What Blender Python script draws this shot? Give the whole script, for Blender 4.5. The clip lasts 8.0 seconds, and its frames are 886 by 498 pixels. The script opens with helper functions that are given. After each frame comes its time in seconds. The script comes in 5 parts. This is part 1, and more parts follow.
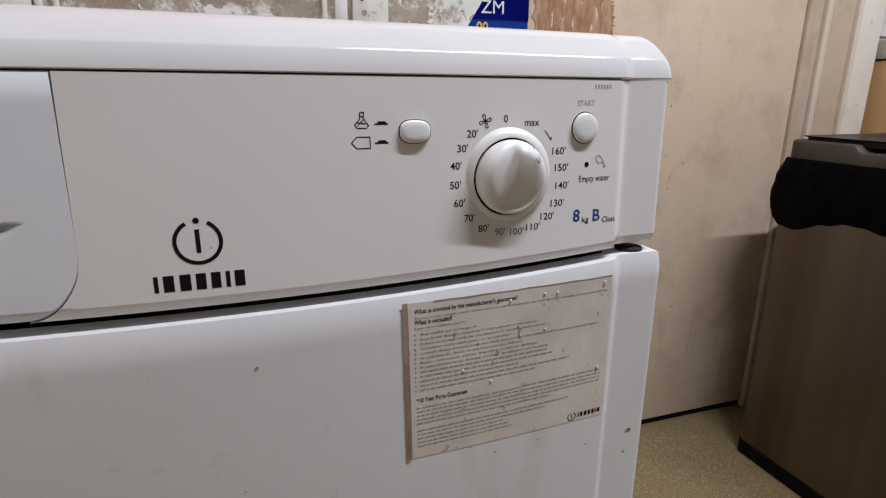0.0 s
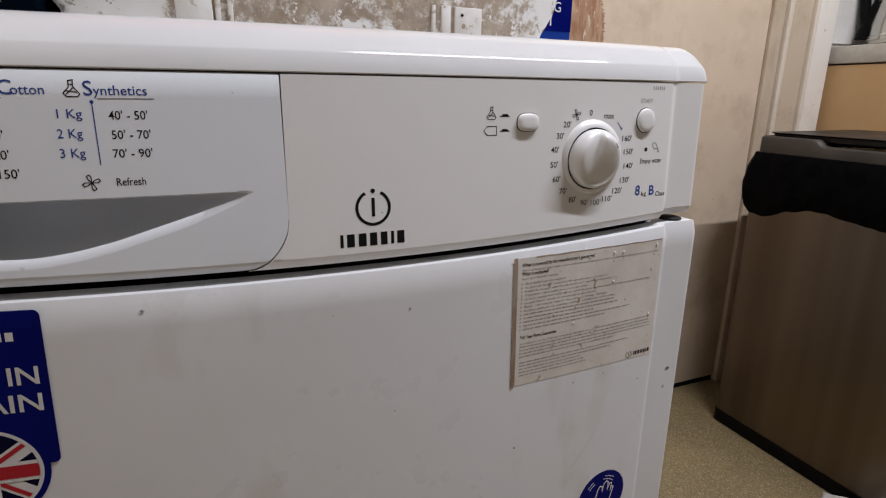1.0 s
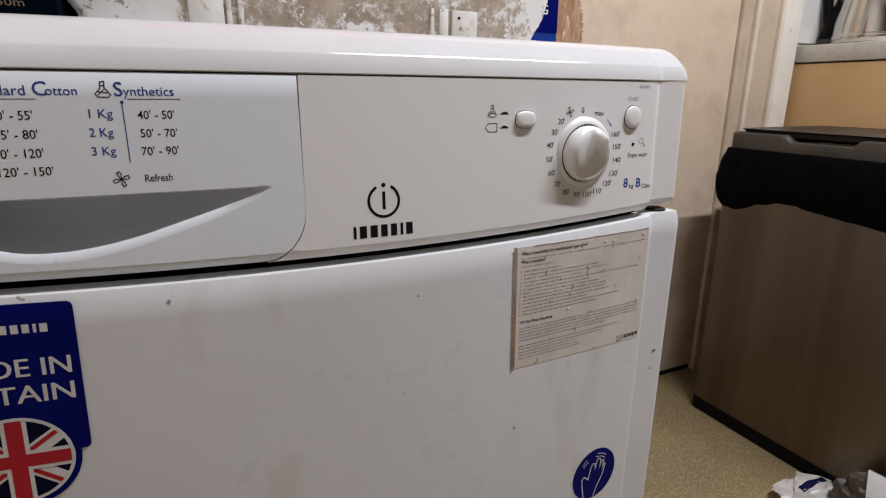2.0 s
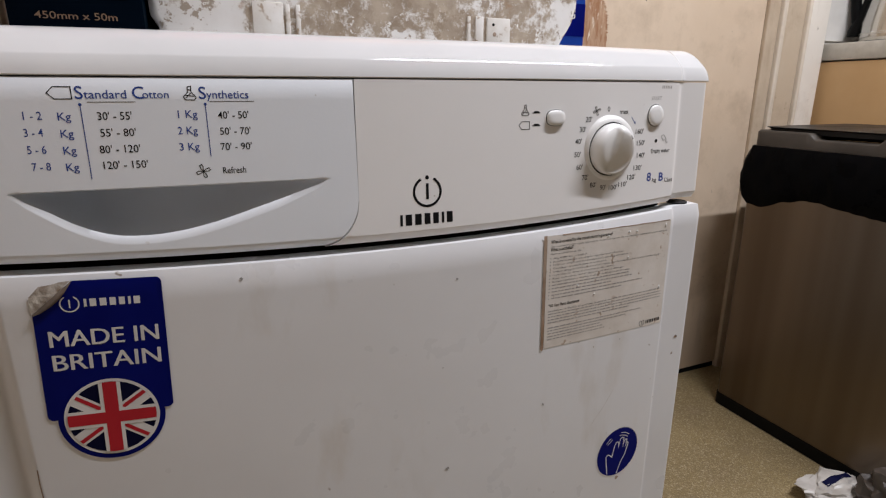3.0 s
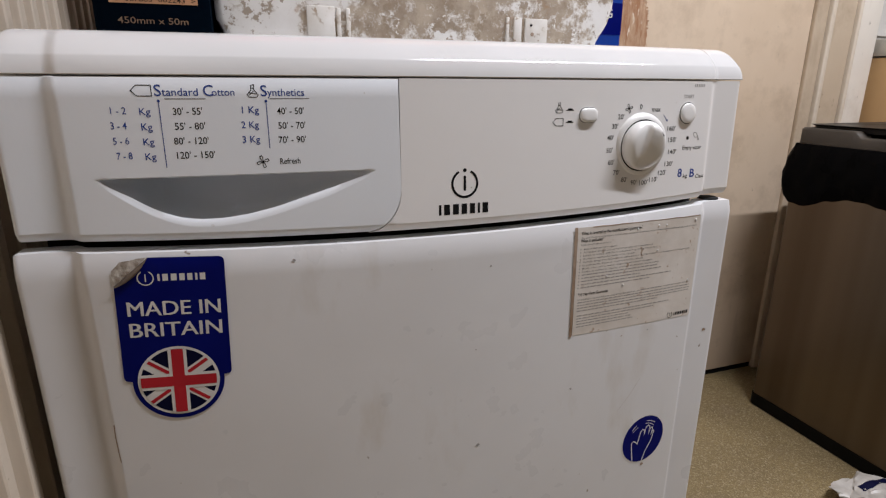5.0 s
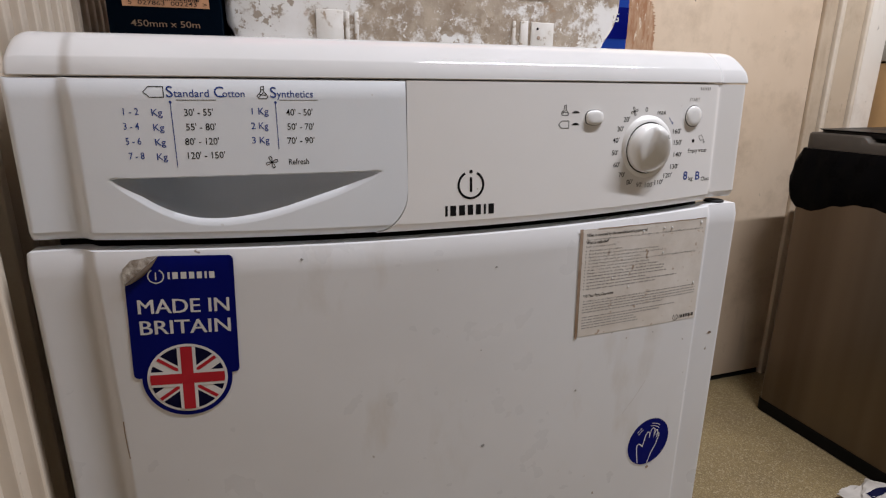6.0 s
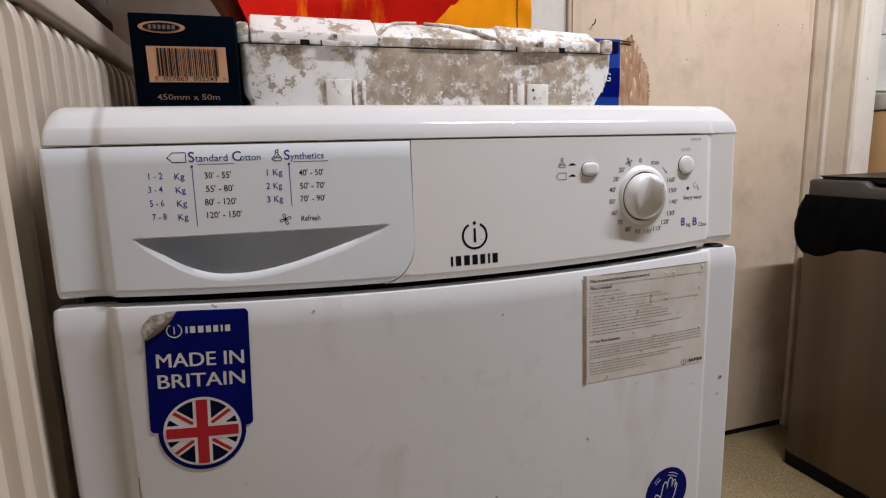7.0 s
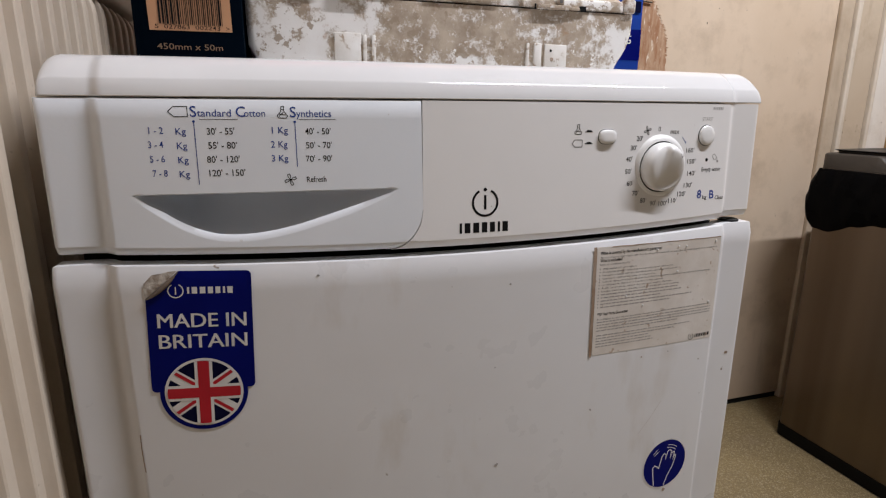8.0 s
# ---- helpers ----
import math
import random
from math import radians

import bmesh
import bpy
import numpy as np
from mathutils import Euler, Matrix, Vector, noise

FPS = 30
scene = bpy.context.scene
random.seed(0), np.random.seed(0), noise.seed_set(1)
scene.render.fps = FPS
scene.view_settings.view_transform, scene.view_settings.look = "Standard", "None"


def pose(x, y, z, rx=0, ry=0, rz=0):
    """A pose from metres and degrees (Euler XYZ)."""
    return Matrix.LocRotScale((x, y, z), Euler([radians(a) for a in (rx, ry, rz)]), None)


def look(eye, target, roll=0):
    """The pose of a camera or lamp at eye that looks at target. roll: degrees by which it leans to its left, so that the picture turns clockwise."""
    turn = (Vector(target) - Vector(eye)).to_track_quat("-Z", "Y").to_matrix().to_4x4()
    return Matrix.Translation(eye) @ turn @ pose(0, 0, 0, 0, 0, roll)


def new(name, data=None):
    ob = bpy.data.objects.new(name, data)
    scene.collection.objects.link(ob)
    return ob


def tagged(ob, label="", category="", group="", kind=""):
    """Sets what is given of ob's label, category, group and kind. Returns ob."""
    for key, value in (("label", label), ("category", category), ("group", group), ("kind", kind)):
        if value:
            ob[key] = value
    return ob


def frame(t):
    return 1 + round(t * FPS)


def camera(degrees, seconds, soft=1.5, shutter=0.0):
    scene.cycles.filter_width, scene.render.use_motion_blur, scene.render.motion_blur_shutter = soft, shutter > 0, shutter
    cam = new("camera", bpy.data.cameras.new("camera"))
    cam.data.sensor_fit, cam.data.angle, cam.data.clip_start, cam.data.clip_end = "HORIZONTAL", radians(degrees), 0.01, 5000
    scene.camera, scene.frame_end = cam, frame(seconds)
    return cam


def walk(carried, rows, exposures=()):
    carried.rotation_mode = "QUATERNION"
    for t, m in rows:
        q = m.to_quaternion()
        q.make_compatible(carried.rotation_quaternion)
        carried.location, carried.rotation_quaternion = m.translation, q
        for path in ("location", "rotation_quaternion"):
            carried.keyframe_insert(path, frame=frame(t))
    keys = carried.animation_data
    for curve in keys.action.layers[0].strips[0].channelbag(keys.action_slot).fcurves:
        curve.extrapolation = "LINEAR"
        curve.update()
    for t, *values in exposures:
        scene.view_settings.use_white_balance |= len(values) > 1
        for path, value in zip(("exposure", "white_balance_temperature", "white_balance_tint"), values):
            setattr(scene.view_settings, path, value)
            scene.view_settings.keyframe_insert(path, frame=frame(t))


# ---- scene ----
cam = camera(77.6, 8.0, soft=1.2)
PATH = [
    (0, (0.041, -0.304, 0.813), (0.654, 1.52, 0.269), 0.3),
    (0.2, (0.034, -0.306, 0.815), (0.67, 1.505, 0.252), 0.6),
    (0.5, (-0.002, -0.318, 0.813), (0.692, 1.475, 0.263), 0.6),
    (0.7, (-0.036, -0.328, 0.813), (0.642, 1.471, 0.263), 0.3),
    (0.8, (-0.053, -0.337, 0.814), (0.603, 1.467, 0.252), 0.5),
    (0.9, (-0.068, -0.345, 0.814), (0.617, 1.447, 0.250), 0.6),
    (1, (-0.08, -0.349, 0.812), (0.663, 1.426, 0.267), 0.6),
    (1.2, (-0.09, -0.358, 0.814), (0.727, 1.379, 0.251), 0.1),
    (1.5, (-0.105, -0.363, 0.813), (0.741, 1.361, 0.255), 0.4),
    (1.7, (-0.107, -0.362, 0.812), (0.721, 1.375, 0.266), 0.5),
    (2.8, (-0.123, -0.385, 0.813), (0.676, 1.361, 0.254), 0.1),
    (3, (-0.135, -0.394, 0.813), (0.612, 1.379, 0.265), 0.0),
    (3.5, (-0.137, -0.393, 0.813), (0.613, 1.377, 0.263), 0.1),
    (4, (-0.137, -0.394, 0.813), (0.609, 1.38, 0.268), -0.1),
    (4.5, (-0.145, -0.416, 0.816), (0.524, 1.381, 0.246), -0.3),
    (6, (-0.148, -0.425, 0.814), (0.46, 1.399, 0.263), 0.3),
    (6.5, (-0.15, -0.434, 0.812), (0.468, 1.417, 0.375), -0.8),
    (7, (-0.15, -0.443, 0.81), (0.438, 1.438, 0.47), -1.6),
    (7.2, (-0.149, -0.448, 0.808), (0.428, 1.446, 0.529), -2.3),
    (7.3, (-0.15, -0.44, 0.81), (0.437, 1.435, 0.434), -1.0),
    (7.4, (-0.152, -0.434, 0.81), (0.467, 1.422, 0.396), -0.7),
    (7.5, (-0.153, -0.434, 0.812), (0.502, 1.411, 0.402), -0.6),
    (7.8, (-0.152, -0.429, 0.811), (0.468, 1.415, 0.344), -0.1),
    (8, (-0.151, -0.429, 0.812), (0.42, 1.427, 0.334), 0.2),
]
walk(cam, [(t, look(eye, target, roll)) for t, eye, target, roll in PATH],
     exposures=[(0, -0.16, 6330, 10), (0.7, -0.18, 6350, 10), (1.2, -0.16, 6400, 10), (1.7, -0.10, 6450, 10), (2.8, -0.02, 6500, 10), (8, 0.0, 6500, 10)])

# ---- world, lamp and exposure ----
world = bpy.data.worlds.new("world")
scene.world = world
world.use_nodes = True
world.node_tree.nodes["Background"].inputs[0].default_value = (0.6, 0.7, 0.9, 1)
world.node_tree.nodes["Background"].inputs[1].default_value = 0.0
scene.view_settings.exposure = 0.0

TUBE_X, TUBE_Y, TUBE_Z = 0.98, -0.40, 2.30
lamp_data = bpy.data.lights.new("tube_light", "AREA")
lamp_data.shape, lamp_data.size, lamp_data.size_y = "RECTANGLE", 1.2, 0.035
lamp_data.energy, lamp_data.color = 51.5, (0.945, 0.947, 1.02)
lamp = new("tube_light", lamp_data)
lamp.matrix_basis = pose(TUBE_X, TUBE_Y, TUBE_Z - 0.022)

# ---- materials ----


def shader(name, rough=0.5, metal=0.0, coat=0.0):
    m = bpy.data.materials.new(name)
    m.use_nodes = True
    b = m.node_tree.nodes["Principled BSDF"]
    b.inputs["Roughness"].default_value = rough
    b.inputs["Metallic"].default_value = metal
    b.inputs["Coat Weight"].default_value = coat
    return m, m.node_tree.nodes, m.node_tree.links, b


def coords(nodes, links, scale=(1, 1, 1)):
    tc = nodes.new("ShaderNodeTexCoord")
    mp = nodes.new("ShaderNodeMapping")
    mp.inputs["Scale"].default_value = scale
    links.new(tc.outputs["Object"], mp.inputs["Vector"])
    return mp.outputs["Vector"]


def noise_tex(nodes, links, vec, scale, detail=4.0, rough=0.55):
    n = nodes.new("ShaderNodeTexNoise")
    n.inputs["Scale"].default_value, n.inputs["Detail"].default_value = scale, detail
    n.inputs["Roughness"].default_value = rough
    links.new(vec, n.inputs["Vector"])
    return n.outputs["Fac"]


def ramp(nodes, links, fac, lo, hi, a=0.0, b=1.0):
    r = nodes.new("ShaderNodeMapRange")
    r.inputs["From Min"].default_value, r.inputs["From Max"].default_value = lo, hi
    r.inputs["To Min"].default_value, r.inputs["To Max"].default_value = a, b
    links.new(fac, r.inputs["Value"])
    return r.outputs["Result"]


def mix(nodes, links, fac, a, b):
    m = nodes.new("ShaderNodeMix")
    m.data_type = "RGBA"
    for sock, v in ((m.inputs[0], fac), (m.inputs[6], a), (m.inputs[7], b)):
        if isinstance(v, (int, float)):
            sock.default_value = v
        elif isinstance(v, tuple):
            sock.default_value = (*v, 1)
        else:
            links.new(v, sock)
    return m.outputs[2]


def times_(nodes, links, a, b):
    m = nodes.new("ShaderNodeMath")
    m.operation = "MULTIPLY"
    for sock, v in ((m.inputs[0], a), (m.inputs[1], b)):
        if isinstance(v, (int, float)):
            sock.default_value = v
        else:
            links.new(v, sock)
    return m.outputs[0]


def relief(nodes, links, bsdf, height, strength, distance=0.001):
    b = nodes.new("ShaderNodeBump")
    b.inputs["Strength"].default_value, b.inputs["Distance"].default_value = strength, distance
    links.new(height, b.inputs["Height"])
    links.new(b.outputs["Normal"], bsdf.inputs["Normal"])


def surface(name, c1, c2, rough=0.5, metal=0.0, scale=8.0, fine=120.0, bump=0.1, coat=0.0, stretch=(1, 1, 1), rough_var=0.08,
            specks=None, speck_scale=60.0, speck_cut=0.72):
    """Two colours mixed by broad noise, fine grain in gloss and relief, and optional specks of dirt."""
    m, n, l, b = shader(name, rough, metal, coat)
    v = coords(n, l, stretch)
    broad = noise_tex(n, l, v, scale, 5)
    grain = noise_tex(n, l, v, fine, 3)
    col = mix(n, l, ramp(n, l, broad, 0.35, 0.68), c1, c2)
    if specks:
        spot = ramp(n, l, noise_tex(n, l, v, speck_scale, 2), speck_cut, speck_cut + 0.03)
        where = ramp(n, l, noise_tex(n, l, v, scale * 1.7, 2), 0.45, 0.6)
        col = mix(n, l, times_(n, l, spot, where), col, specks)
    l.new(col, b.inputs["Base Color"])
    l.new(ramp(n, l, broad, 0.3, 0.7, rough - rough_var, rough + rough_var), b.inputs["Roughness"])
    relief(n, l, b, grain, bump)
    return m


def plain(name, c, rough=0.5, metal=0.0, shine=0.2):
    return dull(surface(name, c, tuple(min(1, x * 0.86) for x in c), rough, metal, 30.0, 400.0, 0.04), shine)


def dull(m, shine=0.2):
    m.node_tree.nodes["Principled BSDF"].inputs["Specular IOR Level"].default_value = shine
    return m


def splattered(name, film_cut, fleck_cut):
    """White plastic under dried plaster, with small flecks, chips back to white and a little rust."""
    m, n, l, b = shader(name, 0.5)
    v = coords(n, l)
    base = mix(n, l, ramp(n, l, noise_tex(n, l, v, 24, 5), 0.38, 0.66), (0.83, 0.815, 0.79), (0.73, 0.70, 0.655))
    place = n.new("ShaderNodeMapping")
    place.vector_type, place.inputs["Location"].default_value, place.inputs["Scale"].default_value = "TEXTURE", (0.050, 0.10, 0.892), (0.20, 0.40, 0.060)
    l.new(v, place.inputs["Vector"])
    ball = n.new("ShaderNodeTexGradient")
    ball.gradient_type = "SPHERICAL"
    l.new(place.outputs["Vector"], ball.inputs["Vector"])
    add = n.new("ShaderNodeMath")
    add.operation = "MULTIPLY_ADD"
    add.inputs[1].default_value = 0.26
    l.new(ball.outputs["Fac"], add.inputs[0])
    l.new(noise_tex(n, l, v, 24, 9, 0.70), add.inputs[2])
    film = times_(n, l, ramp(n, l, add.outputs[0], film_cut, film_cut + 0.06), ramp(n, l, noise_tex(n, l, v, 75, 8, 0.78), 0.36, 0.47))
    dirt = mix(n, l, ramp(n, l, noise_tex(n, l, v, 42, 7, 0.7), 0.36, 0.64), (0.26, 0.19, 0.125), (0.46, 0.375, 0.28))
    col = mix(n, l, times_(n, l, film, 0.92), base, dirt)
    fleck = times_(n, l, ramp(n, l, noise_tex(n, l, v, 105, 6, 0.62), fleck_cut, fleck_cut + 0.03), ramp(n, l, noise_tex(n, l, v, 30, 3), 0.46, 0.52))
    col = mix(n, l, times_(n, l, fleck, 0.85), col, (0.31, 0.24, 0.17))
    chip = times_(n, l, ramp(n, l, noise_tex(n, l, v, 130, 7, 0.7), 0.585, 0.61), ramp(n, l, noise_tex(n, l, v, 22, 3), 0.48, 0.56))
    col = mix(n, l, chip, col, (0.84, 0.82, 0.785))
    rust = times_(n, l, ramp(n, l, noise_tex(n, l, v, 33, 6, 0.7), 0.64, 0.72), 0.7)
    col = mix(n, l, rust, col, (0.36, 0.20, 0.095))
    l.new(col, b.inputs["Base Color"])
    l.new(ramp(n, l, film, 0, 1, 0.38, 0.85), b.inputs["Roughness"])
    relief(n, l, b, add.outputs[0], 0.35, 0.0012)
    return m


def old_paint(name, c1, c2, marks):
    """Aged wall paint: blotches, drips and scuffs."""
    m, n, l, b = shader(name, 0.62)
    v = coords(n, l)
    streak = coords(n, l, (9, 9, 1.2))
    col = mix(n, l, ramp(n, l, noise_tex(n, l, v, 3.2, 6), 0.35, 0.68), c1, c2)
    drip = times_(n, l, ramp(n, l, noise_tex(n, l, streak, 2.2, 4), 0.56, 0.74), ramp(n, l, noise_tex(n, l, v, 5, 3), 0.42, 0.62))
    col = mix(n, l, times_(n, l, drip, 0.75), col, marks)
    spot = times_(n, l, ramp(n, l, noise_tex(n, l, v, 70, 3), 0.69, 0.72), ramp(n, l, noise_tex(n, l, v, 7, 2), 0.5, 0.6))
    col = mix(n, l, times_(n, l, spot, 0.8), col, tuple(x * 0.45 for x in marks))
    haze = ramp(n, l, noise_tex(n, l, v, 8.5, 8, 0.7), 0.50, 0.72)
    col = mix(n, l, times_(n, l, haze, 0.45), col, tuple(x * 1.1 for x in marks))
    l.new(col, b.inputs["Base Color"])
    relief(n, l, b, noise_tex(n, l, v, 45, 6), 0.25, 0.002)
    return m


def enamel():
    """White appliance enamel with faint smears and small specks."""
    m, n, l, b = shader("white_enamel", 0.3)
    v = coords(n, l)
    col = mix(n, l, ramp(n, l, noise_tex(n, l, v, 6, 4), 0.35, 0.7), (0.745, 0.752, 0.765), (0.70, 0.70, 0.705))
    smear = times_(n, l, ramp(n, l, noise_tex(n, l, coords(n, l, (14, 14, 5)), 2.0, 5), 0.56, 0.75), ramp(n, l, noise_tex(n, l, v, 11, 2), 0.5, 0.62))
    col = mix(n, l, times_(n, l, smear, 0.4), col, (0.50, 0.44, 0.36))
    spot = times_(n, l, ramp(n, l, noise_tex(n, l, v, 85, 2), 0.745, 0.77), ramp(n, l, noise_tex(n, l, v, 9, 2), 0.46, 0.56))
    col = mix(n, l, times_(n, l, spot, 0.85), col, (0.25, 0.20, 0.15))
    l.new(col, b.inputs["Base Color"])
    l.new(ramp(n, l, noise_tex(n, l, v, 18, 4), 0.3, 0.7, 0.24, 0.40), b.inputs["Roughness"])
    relief(n, l, b, noise_tex(n, l, v, 420, 2), 0.05, 0.0004)
    return m


def brushed_steel():
    m, n, l, b = shader("brushed_steel", 0.34, 1.0)
    v = coords(n, l, (1, 1, 0.02))
    w = coords(n, l, (1, 4, 0.12))
    col = mix(n, l, ramp(n, l, noise_tex(n, l, w, 1.6, 3), 0.35, 0.65), (0.22, 0.178, 0.138), (0.135, 0.104, 0.078))
    l.new(col, b.inputs["Base Color"])
    l.new(ramp(n, l, noise_tex(n, l, v, 500, 2), 0.3, 0.7, 0.29, 0.37), b.inputs["Roughness"])
    relief(n, l, b, noise_tex(n, l, v, 700, 2), 0.03, 0.0003)
    return m


def speckled_vinyl():
    m, n, l, b = shader("speckled_vinyl", 0.5)
    v = coords(n, l)
    col = mix(n, l, ramp(n, l, noise_tex(n, l, v, 5, 4), 0.35, 0.65), (0.225, 0.168, 0.078), (0.17, 0.125, 0.06))
    for cells, lo, hi, grain in ((470, 0.60, 0.80, (0.33, 0.265, 0.15)), (560, 0.64, 0.82, (0.125, 0.09, 0.048)), (330, 0.84, 0.94, (0.37, 0.31, 0.20))):
        chips = n.new("ShaderNodeTexVoronoi")
        chips.inputs["Scale"].default_value = cells
        l.new(v, chips.inputs["Vector"])
        split_rgb = n.new("ShaderNodeSeparateColor")
        l.new(chips.outputs["Color"], split_rgb.inputs[0])
        col = mix(n, l, times_(n, l, ramp(n, l, split_rgb.outputs[0], lo, hi), 0.6), col, grain)
    grime = ramp(n, l, noise_tex(n, l, v, 12, 5), 0.58, 0.75)
    col = mix(n, l, times_(n, l, grime, 0.5), col, (0.20, 0.15, 0.09))
    l.new(col, b.inputs["Base Color"])
    relief(n, l, b, noise_tex(n, l, v, 260, 3), 0.15, 0.0006)
    return m


def printed_red():
    """Red fabric print with a few upright orange streaks."""
    m, n, l, b = shader("red_fabric", 0.8)
    v, w = coords(n, l), coords(n, l, (13, 2, 2.6))
    col = mix(n, l, ramp(n, l, noise_tex(n, l, v, 12, 6), 0.35, 0.65), (0.52, 0.010, 0.004), (0.40, 0.006, 0.003))
    streak = times_(n, l, ramp(n, l, noise_tex(n, l, w, 2.0, 9, 0.7), 0.53, 0.64), ramp(n, l, noise_tex(n, l, v, 7.0, 4), 0.48, 0.58))
    col = mix(n, l, times_(n, l, streak, 0.85), col, (0.78, 0.17, 0.004))
    l.new(col, b.inputs["Base Color"])
    relief(n, l, b, noise_tex(n, l, v, 240, 3), 0.25)
    return dull(m, 0.05)


ENAMEL = enamel()
PANEL = surface("white_plastic", (0.82, 0.81, 0.80), (0.785, 0.775, 0.76), 0.34, 0, 7, 500, 0.04, specks=(0.35, 0.30, 0.24), speck_scale=95, speck_cut=0.75)
DRAWER_WHITE = surface("cool_white_plastic", (0.77, 0.805, 0.845), (0.74, 0.77, 0.805), 0.34, 0, 7, 500, 0.04, specks=(0.35, 0.30, 0.24), speck_scale=95, speck_cut=0.76)
KNOB_WHITE = surface("glossy_white_plastic", (0.80, 0.80, 0.79), (0.77, 0.765, 0.75), 0.22, 0, 20, 500, 0.02)
DIAL_WHITE = surface("satin_white_plastic", (0.80, 0.80, 0.79), (0.77, 0.765, 0.75), 0.30, 0, 20, 500, 0.0, rough_var=0.03)
DARK = plain("dark_gap", (0.006, 0.006, 0.006), 0.9)
RUBBER = plain("black_rubber", (0.025, 0.025, 0.025), 0.6)
BLACK_INK = plain("black_ink", (0.010, 0.010, 0.011), 0.5, 0.0, 0.1)
GREY_INK = plain("grey_ink", (0.16, 0.155, 0.15), 0.5)
FAINT_INK = plain("faint_ink", (0.36, 0.35, 0.34), 0.5)
SMALL_INK = plain("small_print_ink", (0.36, 0.345, 0.33), 0.5)
BLUE_INK = plain("blue_ink", (0.03, 0.07, 0.30), 0.45)
STICKER_BLUE = dull(surface("sticker_blue", (0.0015, 0.004, 0.105), (0.0025, 0.006, 0.13), 0.45, 0, 30, 300, 0.03), 0.05)
FLAG_NAVY = plain("flag_navy", (0.004, 0.005, 0.028), 0.5, 0.0, 0.05)
FLAG_WHITE = plain("flag_white", (0.74, 0.73, 0.72), 0.4)
FLAG_RED = plain("flag_red", (0.47, 0.018, 0.03), 0.4)
PAPER_LABEL = surface("grubby_label_paper", (0.74, 0.705, 0.66), (0.62, 0.57, 0.51), 0.5, 0, 26, 300, 0.08, specks=(0.44, 0.34, 0.26), speck_scale=170, speck_cut=0.65)
RESIDUE = surface("brown_tape_residue", (0.25, 0.16, 0.10), (0.40, 0.31, 0.24), 0.7, 0, 60, 400, 0.3)
GUM = surface("torn_sticker_backing", (0.68, 0.65, 0.60), (0.20, 0.145, 0.10), 0.8, 0, 150, 500, 0.4)
CURL = surface("curled_sticker_edge", (0.07, 0.05, 0.038), (0.17, 0.13, 0.10), 0.7, 0, 90, 400, 0.3)
SCUFF = surface("faint_scuff", (0.67, 0.66, 0.655), (0.60, 0.585, 0.57), 0.45, 0, 90, 400, 0.05)
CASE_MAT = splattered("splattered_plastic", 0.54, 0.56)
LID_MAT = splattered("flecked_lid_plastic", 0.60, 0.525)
RIB_WHITE = surface("grubby_white_plastic", (0.76, 0.74, 0.705), (0.64, 0.60, 0.54), 0.5, 0, 60, 300, 0.1, specks=(0.38, 0.30, 0.22), speck_scale=120, speck_cut=0.57)
WALL_CREAM = old_paint("aged_cream_paint", (0.735, 0.60, 0.455), (0.655, 0.52, 0.38), (0.34, 0.25, 0.165))
WALL_WHITE = old_paint("aged_white_paint", (0.72, 0.69, 0.64), (0.64, 0.60, 0.54), (0.42, 0.34, 0.26))
CASING_BEIGE = old_paint("aged_beige_gloss", (0.56, 0.46, 0.34), (0.49, 0.39, 0.28), (0.28, 0.20, 0.13))
CASING_CREAM = old_paint("aged_cream_gloss", (0.69, 0.61, 0.50), (0.61, 0.53, 0.42), (0.34, 0.26, 0.18))
CASING_WHITE = old_paint("aged_white_gloss", (0.76, 0.71, 0.63), (0.68, 0.62, 0.54), (0.38, 0.30, 0.22))
BARE = surface("bare_brown_plaster", (0.33, 0.16, 0.078), (0.52, 0.36, 0.235), 0.8, 0, 38, 140, 0.4, stretch=(2.6, 1, 0.7), specks=(0.70, 0.60, 0.48), speck_scale=60, speck_cut=0.60)
RADIATOR = surface("aged_radiator_enamel", (0.64, 0.56, 0.46), (0.57, 0.48, 0.38), 0.42, 0, 9, 200, 0.1, specks=(0.22, 0.16, 0.10), speck_scale=80, speck_cut=0.74)
STEEL = brushed_steel()
LID_GREY = dull(surface("grey_lid_plastic", (0.062, 0.053, 0.044), (0.040, 0.034, 0.028), 0.45, 0, 12, 260, 0.1), 0.25)
LID_BLACK = dull(surface("black_lid_plastic", (0.010, 0.009, 0.009), (0.016, 0.014, 0.013), 0.40, 0, 12, 260, 0.1), 0.18)
BIN_LINER = surface("black_bin_liner", (0.0022, 0.0022, 0.0026), (0.0035, 0.0035, 0.004), 0.30, 0, 20, 60, 0.5)
BIN_LINER.node_tree.nodes["Principled BSDF"].inputs["Specular IOR Level"].default_value = 0.03
VINYL = speckled_vinyl()
NAVY_CARD = dull(surface("navy_card", (0.0008, 0.0030, 0.0065), (0.0013, 0.0040, 0.0085), 0.6, 0, 25, 300, 0.1), 0.01)
COPPER_INK = surface("copper_print", (0.52, 0.28, 0.15), (0.46, 0.24, 0.13), 0.5, 0, 30, 300, 0.05)
DIM_COPPER = surface("dull_copper_print", (0.20, 0.125, 0.08), (0.15, 0.09, 0.055), 0.5, 0, 30, 300, 0.05)
BLUE_CARD = dull(surface("blue_card", (0.005, 0.045, 0.30), (0.006, 0.035, 0.23), 0.42, 0, 20, 300, 0.05))
YELLOW_INK = plain("yellow_ink", (0.80, 0.56, 0.03), 0.45)
WHITE_INK = plain("white_ink", (0.78, 0.78, 0.78), 0.45)
